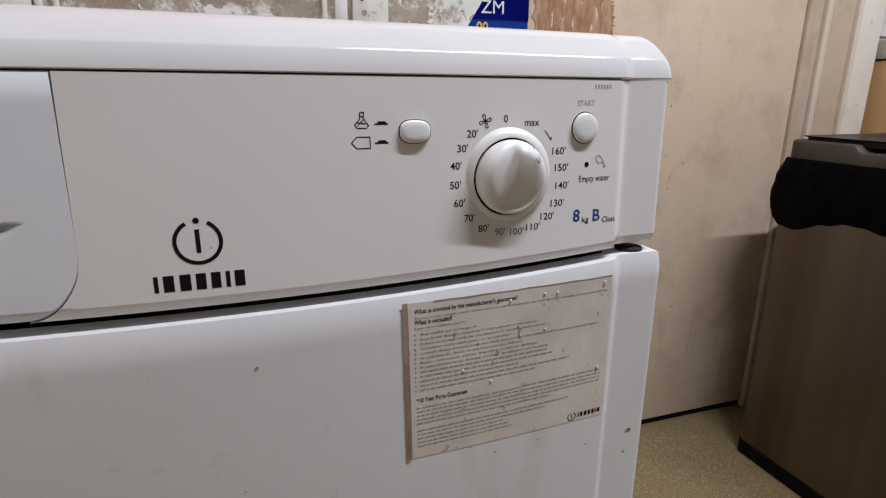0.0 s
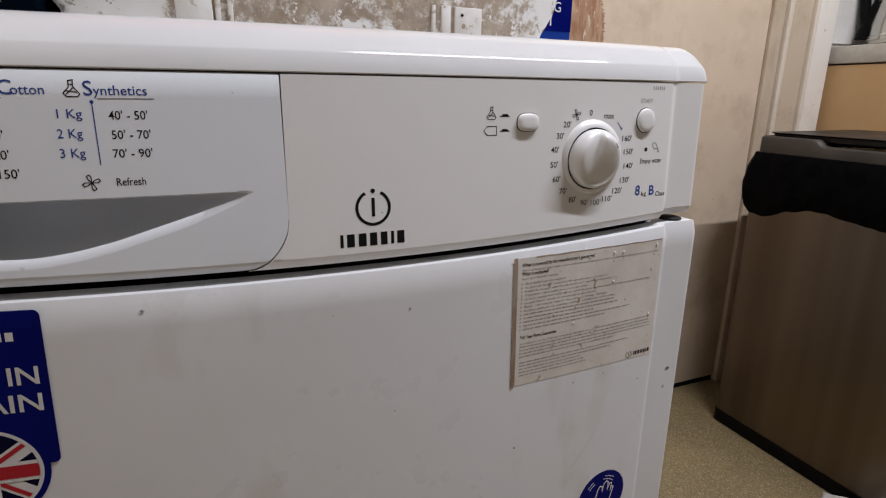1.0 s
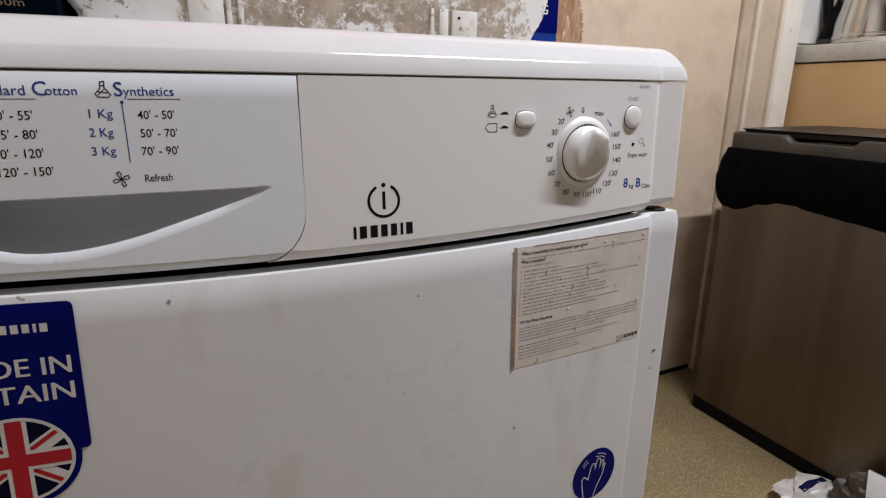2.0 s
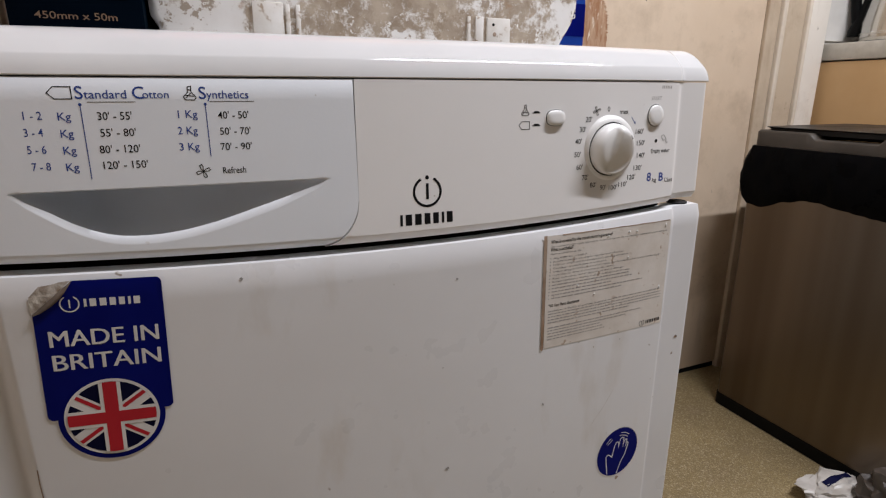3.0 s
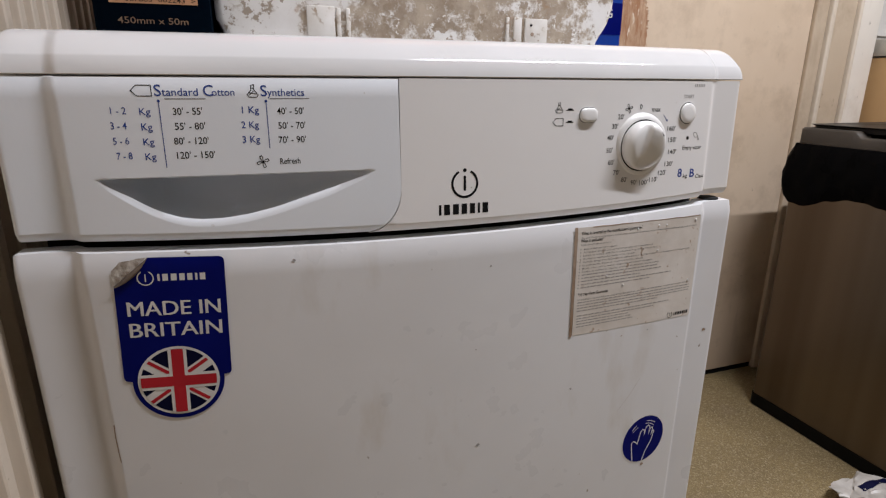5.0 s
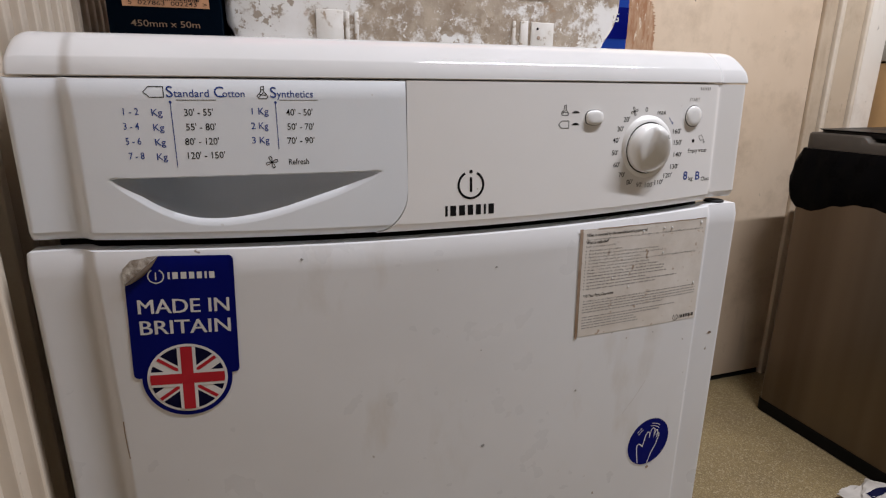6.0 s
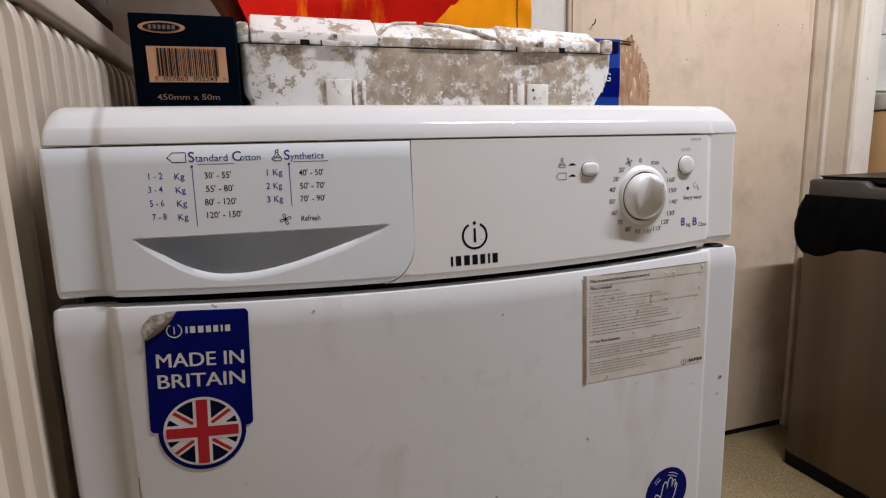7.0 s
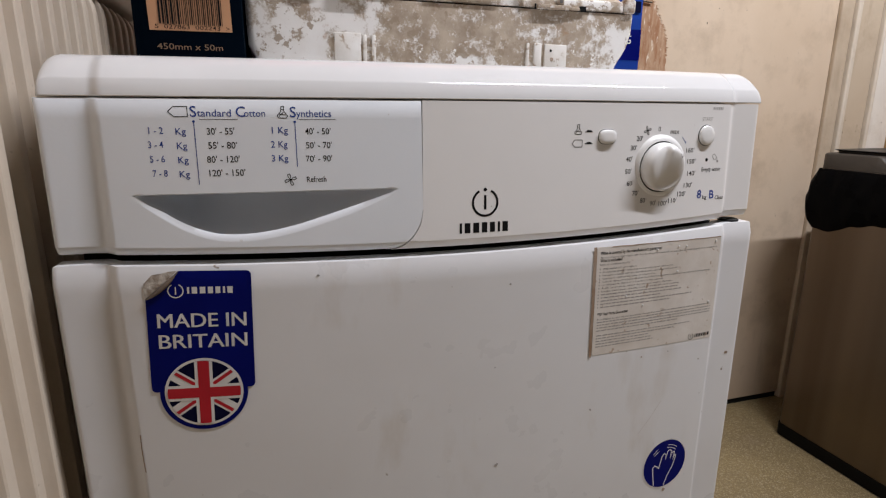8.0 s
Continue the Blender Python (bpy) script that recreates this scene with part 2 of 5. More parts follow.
TAN_BOARD = surface("tan_laminate", (0.52, 0.33, 0.155), (0.47, 0.29, 0.13), 0.45, 0, 6, 200, 0.06)
WORKTOP_GREY = surface("grey_laminate", (0.56, 0.525, 0.455), (0.47, 0.435, 0.37), 0.45, 0, 40, 300, 0.08, specks=(0.12, 0.10, 0.08), speck_scale=55, speck_cut=0.70)
KETTLE_STEEL = surface("polished_steel", (0.62, 0.60, 0.56), (0.55, 0.53, 0.49), 0.16, 1.0, 15, 300, 0.02)
BLACK_PLASTIC = plain("black_plastic", (0.004, 0.004, 0.004), 0.4, 0.0, 0.10)
# dark, so that the unseen walls bounce little light
PLAIN_FAR = surface("plain_far_wall", (0.15, 0.12, 0.09), (0.12, 0.095, 0.07), 0.7, 0, 3, 60, 0.1)
TOP_GLOSS = surface("glossy_top_enamel", (0.70, 0.70, 0.70), (0.67, 0.67, 0.665), 0.085, 0, 14, 300, 0.0, rough_var=0.02)
TILE_GREY = surface("pale_glazed_tile", (0.66, 0.64, 0.60), (0.55, 0.53, 0.49), 0.2, 0, 10, 90, 0.05)
GROUT = plain("grout", (0.42, 0.40, 0.37), 0.8)
DARK_WOOD = dull(surface("dark_stained_wood", (0.022, 0.008, 0.003), (0.036, 0.014, 0.005), 0.6, 0, 5, 90, 0.2, stretch=(6, 1, 6)), 0.08)
BAG_RED = printed_red()
BAG_YELLOW = dull(surface("amber_fabric", (0.80, 0.30, 0.004), (0.66, 0.20, 0.004), 0.8, 0, 9, 240, 0.25), 0.05)
# Bag red darkened: the side's shade is in the colour; seam uses it too
BAG_SIDE = surface("shaded_red_fabric", (0.20, 0.035, 0.008), (0.32, 0.09, 0.01), 0.55, 0, 9, 240, 0.25)
WRAP = surface("crumpled_wrapper", (0.50, 0.475, 0.44), (0.36, 0.335, 0.30), 0.4, 0, 30, 200, 0.1)
BROWN_WRAP = surface("brown_wrapper", (0.045, 0.036, 0.030), (0.085, 0.070, 0.058), 0.4, 0, 40, 200, 0.2)
CEILING_PAINT = surface("ceiling_paint", (0.40, 0.375, 0.34), (0.36, 0.335, 0.30), 0.8, 0, 4, 60, 0.2)
TUBE_GLASS = plain("lamp_housing", (0.75, 0.75, 0.73), 0.4)

# ---- building helpers ----


def thing(name, at, label, category, group=""):
    ob = new(name)
    ob.empty_display_size = 0.05
    ob.location = at
    return tagged(ob, label, category, group)


def part(name, bm, material, parent=None, label="", smooth=30):
    """Links a bmesh, made in world coordinates, as one mesh."""
    me = bpy.data.meshes.new(name)
    bmesh.ops.recalc_face_normals(bm, faces=bm.faces)
    bm.to_mesh(me)
    bm.free()
    me.materials.append(material)
    if smooth:
        me.shade_smooth()
        me.set_sharp_from_angle(angle=radians(smooth))
    ob = new(name, me)
    if parent is not None:
        ob.parent = parent
        if parent.type == "EMPTY":
            ob.matrix_parent_inverse = Matrix.Translation(parent.location).inverted()
    return tagged(ob, label)


def box(bm, x0, x1, y0, y1, z0, z1, bevel=0.0, segs=2):
    g = bmesh.ops.create_cube(bm, size=1.0)
    for v in g["verts"]:
        v.co = Vector((x0 + (v.co.x + 0.5) * (x1 - x0), y0 + (v.co.y + 0.5) * (y1 - y0), z0 + (v.co.z + 0.5) * (z1 - z0)))
    if bevel:
        edges = list({e for v in g["verts"] for e in v.link_edges})
        bmesh.ops.bevel(bm, geom=edges, offset=bevel, segments=segs, affect="EDGES", profile=0.5)
    return bm


def boxed(x0, x1, y0, y1, z0, z1, bevel=0.0, segs=2):
    return box(bmesh.new(), x0, x1, y0, y1, z0, z1, bevel, segs)


def lathe(profile, centre, axis="z", steps=48, squash=(1, 1)):
    """Spins (radius, height) pairs round an axis through centre: z up, or y towards -y."""
    bm, rings = bmesh.new(), []
    for r, h in profile:
        ring = []
        for k in range(steps):
            a = 2 * math.pi * k / steps
            u, w = r * math.cos(a) * squash[0], r * math.sin(a) * squash[1]
            p = (u, w, h) if axis == "z" else (u, -h, w)
            ring.append(bm.verts.new(Vector(centre) + Vector(p)))
        rings.append(ring)
    for a, b in zip(rings, rings[1:]):
        for k in range(steps):
            bm.faces.new((a[k], a[(k + 1) % steps], b[(k + 1) % steps], b[k]))
    bm.faces.new(rings[0][::-1])
    bm.faces.new(rings[-1])
    return bm


def tube(points, radius, steps=10):
    """A round rod along points."""
    bm, rings, pts = bmesh.new(), [], [Vector(p) for p in points]
    for n, p in enumerate(pts):
        d = (pts[min(n + 1, len(pts) - 1)] - pts[max(n - 1, 0)]).normalized()
        side = d.cross(Vector((0.13, 0.31, 0.94))).normalized()
        up = side.cross(d)
        rings.append([bm.verts.new(p + radius * (math.cos(2 * math.pi * k / steps) * side + math.sin(2 * math.pi * k / steps) * up)) for k in range(steps)])
    for a, b in zip(rings, rings[1:]):
        for k in range(steps):
            bm.faces.new((a[k], a[(k + 1) % steps], b[(k + 1) % steps], b[k]))
    bm.faces.new(rings[0][::-1])
    bm.faces.new(rings[-1])
    return bm


def shell(xs, zlo, zhi, yfun, rows, depth, extra=None):
    """A skin over columns xs between zlo(x) and zhi(x) on y = yfun(x, z), with returns that go back by depth."""
    bm, cols = bmesh.new(), []
    for x in xs:
        a, b = zlo(x), zhi(x)
        col = []
        for k in range(rows + 1):
            low = min(extra, (b - a) * 0.5) if extra else 0.0
            z = a + (b - a) * k / rows if not extra else (a + low * k / 3 if k <= 3 else a + low + (b - a - low) * (k - 3) / (rows - 3))
            col.append(bm.verts.new((x, yfun(x, z), z)))
        cols.append(col)
    for c, d in zip(cols, cols[1:]):
        for k in range(rows):
            bm.faces.new((c[k], d[k], d[k + 1], c[k + 1]))
    rim = [e for e in bm.edges if e.is_boundary]
    out = bmesh.ops.extrude_edge_only(bm, edges=rim)
    for v in (g for g in out["geom"] if isinstance(g, bmesh.types.BMVert)):
        v.co.y += depth
    return bm


def rounded_ring(x0, x1, y0, y1, r, n=7):
    pts = []
    for cx, cy, a in ((x1 - r, y1 - r, 0), (x0 + r, y1 - r, 90), (x0 + r, y0 + r, 180), (x1 - r, y0 + r, 270)):
        pts += [(cx + r * math.cos(radians(a + 90 * k / n)), cy + r * math.sin(radians(a + 90 * k / n))) for k in range(n + 1)]
    return pts


def spread(a, b, step):
    n = max(1, round((b - a) / step))
    return [a + (b - a) * k / n for k in range(n + 1)]

# ---- the room ----
BACK, LEFT, RIGHT, FRONT, HIGH = 0.71, -0.44, 2.12, -4.2, 2.42


def structure(name, bm, material, label):
    return tagged(part(name, bm, material), label, kind="structure")


structure("floor", boxed(LEFT - 0.1, RIGHT + 0.1, FRONT - 0.1, BACK + 0.1, -0.1, 0.0), VINYL, "beige speckled vinyl floor, worn")
# Ceiling, east and south walls are unseen; their dark paint limits bounced light
structure("ceiling", boxed(LEFT - 0.1, RIGHT + 0.1, FRONT - 0.1, BACK + 0.1, HIGH, HIGH + 0.1), CEILING_PAINT, "unseen ceiling, dulled to cut bounced light")
wall_back = structure("wall_north", boxed(LEFT - 0.1, RIGHT + 0.1, BACK, BACK + 0.1, 0.0, HIGH), WALL_WHITE, "aged white painted wall")
structure("wall_west", boxed(LEFT - 0.1, LEFT, FRONT, BACK, 0.0, HIGH), WALL_WHITE, "plain white wall behind a radiator")
structure("wall_east", boxed(RIGHT, RIGHT + 0.1, FRONT, BACK, 0.0, HIGH), PLAIN_FAR, "unseen wall behind the worktop, darkened to cut bounced light")
structure("wall_south", boxed(LEFT, RIGHT, FRONT - 0.1, FRONT, 0.0, HIGH), PLAIN_FAR, "unseen wall of the room, darkened to cut bounced light")
# painted board on the back wall, with a dark slit under it
part("wall_board", boxed(0.523, 1.230, BACK - 0.012, BACK, 0.018, HIGH - 0.01, 0.002), WALL_CREAM, wall_back, "scuffed cream painted board")
part("floor_slit", boxed(-0.3, 1.230, BACK - 0.006, BACK, 0.0, 0.016), DARK, wall_back)

part("gap_strip", boxed(0.513, 0.5225, BACK - 0.010, BACK - 0.0005, 0.018, HIGH - 0.01, 0.002), CASING_BEIGE, wall_back, "brownish jointing strip")

# bare patch where the paint has come off
def ragged(cx, cz, pts, y0, y1, seed):
    rnd, bm = random.Random(seed), bmesh.new()
    n = 220
    ring = []
    for k in range(n):
        s = k / n * len(pts)
        a, b, f = pts[int(s)], pts[(int(s) + 1) % len(pts)], s - int(s)
        steep = abs(b[1] - a[1]) > abs(b[0] - a[0])
        jag, jog = (rnd.uniform(-0.005, 0.005), 0.0) if steep else (0.0, rnd.uniform(-0.010, 0.010))
        ring.append((cx + a[0] * (1 - f) + b[0] * f + jag, cz + a[1] * (1 - f) + b[1] * f + jog))
    front = [bm.verts.new((x, y0, z)) for x, z in ring]
    rear = [bm.verts.new((x, y1, z)) for x, z in ring]
    bm.faces.new(front)
    for k in range(n):
        bm.faces.new((front[k], rear[k], rear[(k + 1) % n], front[(k + 1) % n]))
    return bm


part("bare_patch", ragged(0.66, 0.95, [(-0.105, -0.15), (0.060, -0.15), (0.071, -0.01), (0.066, 0.034), (0.052, 0.060), (0.036, 0.088), (0.020, 0.112), (0.004, 0.104), (-0.02, 0.085), (-0.105, 0.06)], BACK - 0.0135, BACK - 0.011, 4), BARE, wall_back, "bare brown patch where paint has come away")
part("pin", tube([(0.640, BACK - 0.016, 1.0545), (0.660, BACK - 0.018, 1.0530), (0.676, BACK - 0.018, 1.0515)], 0.0020, 8), KETTLE_STEEL, wall_back, "short bent steel pin")
part("nail", tube([(0.572, BACK - 0.012, 1.085), (0.572, BACK - 0.024, 1.088), (0.572, BACK - 0.026, 1.096)], 0.0013, 8), BLACK_PLASTIC, wall_back, "small bent metal nail")

# moulded casing between board and worktop
trim = tagged(new("trim"), "moulded door casing in beige and white gloss paint", kind="structure")
trim.location = (1.24, BACK, 0)
for name, x0, x1, out, mat in (("casing_strip", 1.2305, 1.2715, 0.022, CASING_BEIGE), ("casing_bead", 1.2720, 1.2875, 0.032, CASING_CREAM), ("casing_strip", 1.2880, 1.372, 0.020, CASING_BEIGE),
                               ("casing_bead", 1.3725, 1.384, 0.030, CASING_CREAM), ("casing_strip", 1.3845, 1.462, 0.024, CASING_WHITE)):
    part(name, boxed(x0, x1, BACK - out, BACK - 0.001, 0.0, HIGH - 0.01, 0.004, 3), mat, trim)

# tiles over the worktop
tiles = tagged(new("tiled_splashback"), "pale grey glazed wall tiles over the worktop", kind="structure")
tiles.location = (1.8, BACK, 1.2)
part("grout_bed", boxed(1.4625, RIGHT, BACK - 0.006, BACK - 0.0005, 0.94, 1.70), GROUT, tiles)
tile_bm = boxed(0.0015, 0.1485, -0.0045, 0.0, 0.0015, 0.1485, 0.0012, 1)
tile_mesh = bpy.data.meshes.new("tile")
tile_bm.to_mesh(tile_mesh)
tile_bm.free()
tile_mesh.materials.append(TILE_GREY)
for i in range(4):
    for k in range(5):
        t = new("tile", tile_mesh)
        t.parent = tiles
        t.matrix_parent_inverse = Matrix.Translation(tiles.location).inverted()
        t.location = (1.466 + 0.15 * i, BACK - 0.0062, 0.948 + 0.15 * k)

# ---- strip lamp on the ceiling ----
fitting = thing("ceiling_lamp", (TUBE_X, TUBE_Y, HIGH), "white fluorescent strip lamp on the ceiling", "lamp")
part("housing", boxed(TUBE_X - 0.63, TUBE_X + 0.63, TUBE_Y - 0.03, TUBE_Y + 0.03, TUBE_Z + 0.02, HIGH, 0.006), TUBE_GLASS, fitting)
part("backing", boxed(TUBE_X - 0.61, TUBE_X + 0.61, TUBE_Y - 0.019, TUBE_Y + 0.019, TUBE_Z - 0.018, TUBE_Z + 0.02, 0.006), TUBE_GLASS, fitting)

# ---- tumble dryer ----
HALF, HALF_DOOR = 0.2985, 0.3020
SEAM = 0.822


def lean(z):
    return max(0.0, (z - 0.715) / 0.107)


def step_in(x):
    """0 on the bowed panel, 1 on the flat strips at both sides."""
    t = min(1.0, max(0.0, (abs(x) - 0.2590) / 0.0085))
    return t * t * (3 - 2 * t)


def rounding(x, half, r=0.004):
    d = max(0.0, abs(x) - (half - r))
    return r - math.sqrt(max(0.0, r * r - d * d))


def fascia_y(x, z):
    u = min(1.0, (x / 0.2610) ** 2)
    panel = -0.0075 - 0.0135 * (1 - u) + 0.0055 * lean(z)
    strip = -0.001 + 0.003 * lean(z)
    s = step_in(x)
    bevel = max(0.0, fascia_low(x) + 0.0062 - z) / 0.0062
    return panel * (1 - s) + strip * s + rounding(x, HALF) + 0.0038 * min(1.0, bevel)


def fascia_low(x):
    return 0.7080 + 0.0060 * min(1.15, (x / 0.26) ** 2)


def door_y(x, z=0.5):
    u = min(1.0, (x / 0.2610) ** 2)
    panel = -0.0125 - 0.0135 * (1 - u)
    s = step_in(x)
    top = max(0.0, z - (door_top(x) - 0.006)) / 0.006
    return panel * (1 - s) - 0.006 * s + rounding(x, HALF_DOOR) + 0.003 * top * top


def door_top(x):
    return fascia_low(x) - 0.0062 - rounding(x, HALF_DOOR)


dryer = thing("tumble_dryer", (0, 0.3, 0), "white condenser tumble dryer with stickers, grubby and speckled", "tumble dryer")
XS = sorted(set([round(v, 5) for v in spread(-HALF, -0.254, 0.0016) + spread(-0.254, 0.254, 0.008) + spread(0.254, HALF, 0.0016)]))

# cabinet behind the front
cab = bmesh.new()
box(cab, -0.2945, 0.2945, 0.046, 0.60, 0.03, 0.826, 0.004)
part("cabinet", cab, ENAMEL, dryer)
# Added dark sheet: stands in for the shade in gaps of the front
part("gap_shade_sheet", boxed(-0.2942, 0.2942, 0.0435, 0.0455, 0.12, 0.8205), DARK, dryer)
for x0, x1 in ((-0.2945, -0.2885), (0.2885, 0.2945)):
    for z0, z1 in ((0.03, 0.699), (0.7165, 0.8205)):
        part("side_rail", boxed(x0, x1, 0.0145, 0.0430, z0, z1, 0.001), ENAMEL, dryer)
for fx in (-0.25, 0.25):
    for fy in (0.06, 0.55):
        part("foot", lathe([(0.022, 0.0), (0.022, 0.012), (0.012, 0.014), (0.012, 0.0305)], (fx, fy, 0), "z", 20), RUBBER, dryer)

# top plate with a rounded front edge
def top_z(x):
    d = max(0.0, abs(x) - (HALF - 0.013))
    return 0.8370 + 0.0140 * max(0.0, 1 - (d / 0.013) ** 2.3) ** (1 / 2.3)


def edge_profile():
    """Front edge of the top as (back, up) pairs, from the seam to the flat: gentle, a tight bend, gentle again."""
    out, y, z = [(0.0, 0.0)], 0.0, 0.0
    for a0, a1, r, n in ((10, 27, 0.0370, 5), (27, 41, 0.0070, 6), (41, 52, 0.0700, 4), (52, 90, 0.0300, 8)):
        for k in range(n):
            b0, b1 = radians(a0 + (a1 - a0) * k / n), radians(a0 + (a1 - a0) * (k + 1) / n)
            y += r * (math.cos(b0) - math.cos(b1))
            z += r * (math.sin(b1) - math.sin(b0))
            out.append((y, z))
    return [(y, z / out[-1][1]) for y, z in out]


bm, cols = bmesh.new(), []
SHIFT = 0.0024
for xs in XS:
    y0, zt, col, x = fascia_y(xs, SEAM) - 0.0005, top_z(xs), [], xs + SHIFT
    col.append(bm.verts.new((x, y0 + 0.012, SEAM + 0.0003)))
    col.append(bm.verts.new((x, y0 + 0.0006, SEAM + 0.0003)))
    for back, up in edge_profile():
        col.append(bm.verts.new((x, y0 + back, SEAM + 0.0010 + (zt - SEAM - 0.0010) * up)))
    for y in (0.10, 0.3, 0.606):
        col.append(bm.verts.new((x, y, zt)))
    col.append(bm.verts.new((x, 0.606, SEAM)))
    cols.append(col)
for c, d in zip(cols, cols[1:]):
    for k in range(len(c) - 1):
        bm.faces.new((c[k], d[k], d[k + 1], c[k + 1]))
bm.faces.new(cols[0])
bm.faces.new(cols[-1][::-1])
part("top_plate", bm, TOP_GLOSS, dryer, "glossy white top with rounded front edge", 40)

# water drawer with a scooped grip
SCOOP = [(-0.2445, 0.7550), (-0.232, 0.7448), (-0.219, 0.7352), (-0.208, 0.7290), (-0.195, 0.7243), (-0.186, 0.7230), (-0.176, 0.7226), (-0.166, 0.7229), (-0.150, 0.7250), (-0.132, 0.7290), (-0.095, 0.7402), (-0.0605, 0.7550)]
SCOOP_TOP = 0.7554


def scoop_z(x):
    px, pz = [p[0] for p in SCOOP], [p[1] for p in SCOOP]
    return min(SCOOP_TOP, sum(float(np.interp(x + d, px, pz)) for d in (-0.004, 0, 0.004)) / 3)


CORNER_X, CORNER_R, EDGE_X = -0.066, 0.025, -0.0412


def corner_low(x):
    """Lower edge of the drawer: rounded at its inner corner."""
    if x <= CORNER_X:
        return fascia_low(x) + 0.0004
    t = min(1.0, (x - CORNER_X) / (EDGE_X - CORNER_X))
    return fascia_low(CORNER_X) + 0.0004 + 0.030 * (1 - (1 - t ** 1.7) ** 0.55)


dx = sorted(set([round(v, 5) for v in spread(-HALF, -0.2450, 0.0016) + spread(-0.2450, -0.0600, 0.0025) + spread(-0.0600, EDGE_X, 0.0012)]))
bm, cols = bmesh.new(), []
for x in dx:
    lo, hi, zs = corner_low(x), SEAM - 0.0006, 0
    fade = min(1.0, max(0.0, (x + 0.2450) / 0.006), 1.0) * min(1.0, max(0.0, (-0.0600 - x) / 0.006))
    h = max(0.0, SCOOP_TOP - scoop_z(x)) * fade if -0.2450 < x < -0.0600 else 0.0
    zs = SCOOP_TOP - h
    deep, lip = min(0.054, h * 2.2), min(0.0011, h * 0.07)
    prof = [(lo, 0.014), (lo, 0.0012), (lo + 0.0012, 0.0)]
    # chamfer that runs along the lower edge
    mid = min(zs - 0.0015, max(lo + 0.0016, fascia_low(x) + 0.0062))
    prof += [(mid, 0.0), (mid + 0.0004, 0.0), ((mid + zs) / 2, 0.0), (zs - 0.0018, 0.0), (zs - 0.0009, 0.0), (zs + 0.0004, min(0.0005, h * 0.15))]
    # sloping lip, then the hollow behind it
    edge = zs + 0.0004 + lip * 3.2
    prof += [(edge - lip * 0.05, lip * 0.92), (edge, lip), (edge - lip * 0.06, lip * 1.06)]
    for f, g in ((-0.10, 0.12), (-0.16, 0.45), (0.02, 0.80), (0.40, 0.95), (0.9, 1.0), (1.45, 0.97)):
        prof.append((edge - lip * 0.1 + (SCOOP_TOP - edge) * f * 0.97, lip * 1.06 + max(0.0, deep - lip * 1.06) * g))
    if h < 1e-5:
        prof[9:] = [(zs + 0.0004 + 0.00002 * (k + 1), 0.0) for k in range(len(prof) - 9)]
    prof += [(SCOOP_TOP + 0.0006, min(0.0012, h * 0.3)), (SCOOP_TOP + 0.0014, 0.0), (SCOOP_TOP + 0.0022, 0.0), (0.772, 0), (0.79, 0), (0.808, 0), (hi - 0.0008, 0.0), (hi, 0.0008), (hi, 0.014)]
    cols.append([bm.verts.new((x, fascia_y(x, z) + d, z)) for z, d in prof])
for c, d in zip(cols, cols[1:]):
    for k in range(len(c) - 1):
        bm.faces.new((c[k], d[k], d[k + 1], c[k + 1]))
for c in (cols[0], cols[-1]):
    out = bmesh.ops.extrude_edge_only(bm, edges=[bm.edges.get((a, b)) for a, b in zip(c[1:-1], c[2:-1])])
    for v in (g for g in out["geom"] if isinstance(g, bmesh.types.BMVert)):
        v.co.y = 0.014
drawer = part("water_drawer", bm, DRAWER_WHITE, dryer, "white drawer front with printed drying times and a scooped grip", 50)

# control panel: the rest of the fascia
px = sorted(set([round(v, 5) for v in spread(CORNER_X, EDGE_X, 0.0012) + [EDGE_X + 0.0009] + spread(EDGE_X + 0.002, 0.254, 0.007) + spread(0.254, HALF, 0.0016)]))
bm = shell(px, fascia_low, lambda x: corner_low(x) - 0.0007 if x <= EDGE_X + 0.0001 else SEAM - 0.0006, lambda x, z: fascia_y(x, z), 24, 0.014, 0.0062)
panel = part("control_panel", bm, PANEL, dryer, "white control panel with printed dial scale", 29)

# door and plinth
XD = sorted(set([round(v, 5) for v in spread(-HALF_DOOR, -0.256, 0.0016) + spread(-0.256, 0.256, 0.008) + spread(0.256, HALF_DOOR, 0.0016)]))
bm = shell(XD, lambda x: 0.105, door_top, lambda x, z: door_y(x, z), 60, 0.016)
door = part("door", bm, ENAMEL, dryer, "white enamel door, slightly bowed, specked with dirt", 35)
part("plinth", boxed(-0.292, 0.292, 0.002, 0.015, 0.03, 0.098, 0.002), ENAMEL, dryer)
part("hinge_cap", lathe([(0.0095, 0.0), (0.0095, 0.0016), (0.007, 0.0024)], (0.283, 0.008, 0.7088), "z", 24), RUBBER, dryer, "black rubber hinge cap")


# ---- print on curved fronts ----
def on_fascia(lift):
    return lambda x, z: Vector((x, fascia_y(x, z) - lift, z))


def on_door(lift):
    return lambda x, z: Vector((x, door_y(x, z) - lift, z))


def flat(y):
    return lambda x, z: Vector((x, y, z))


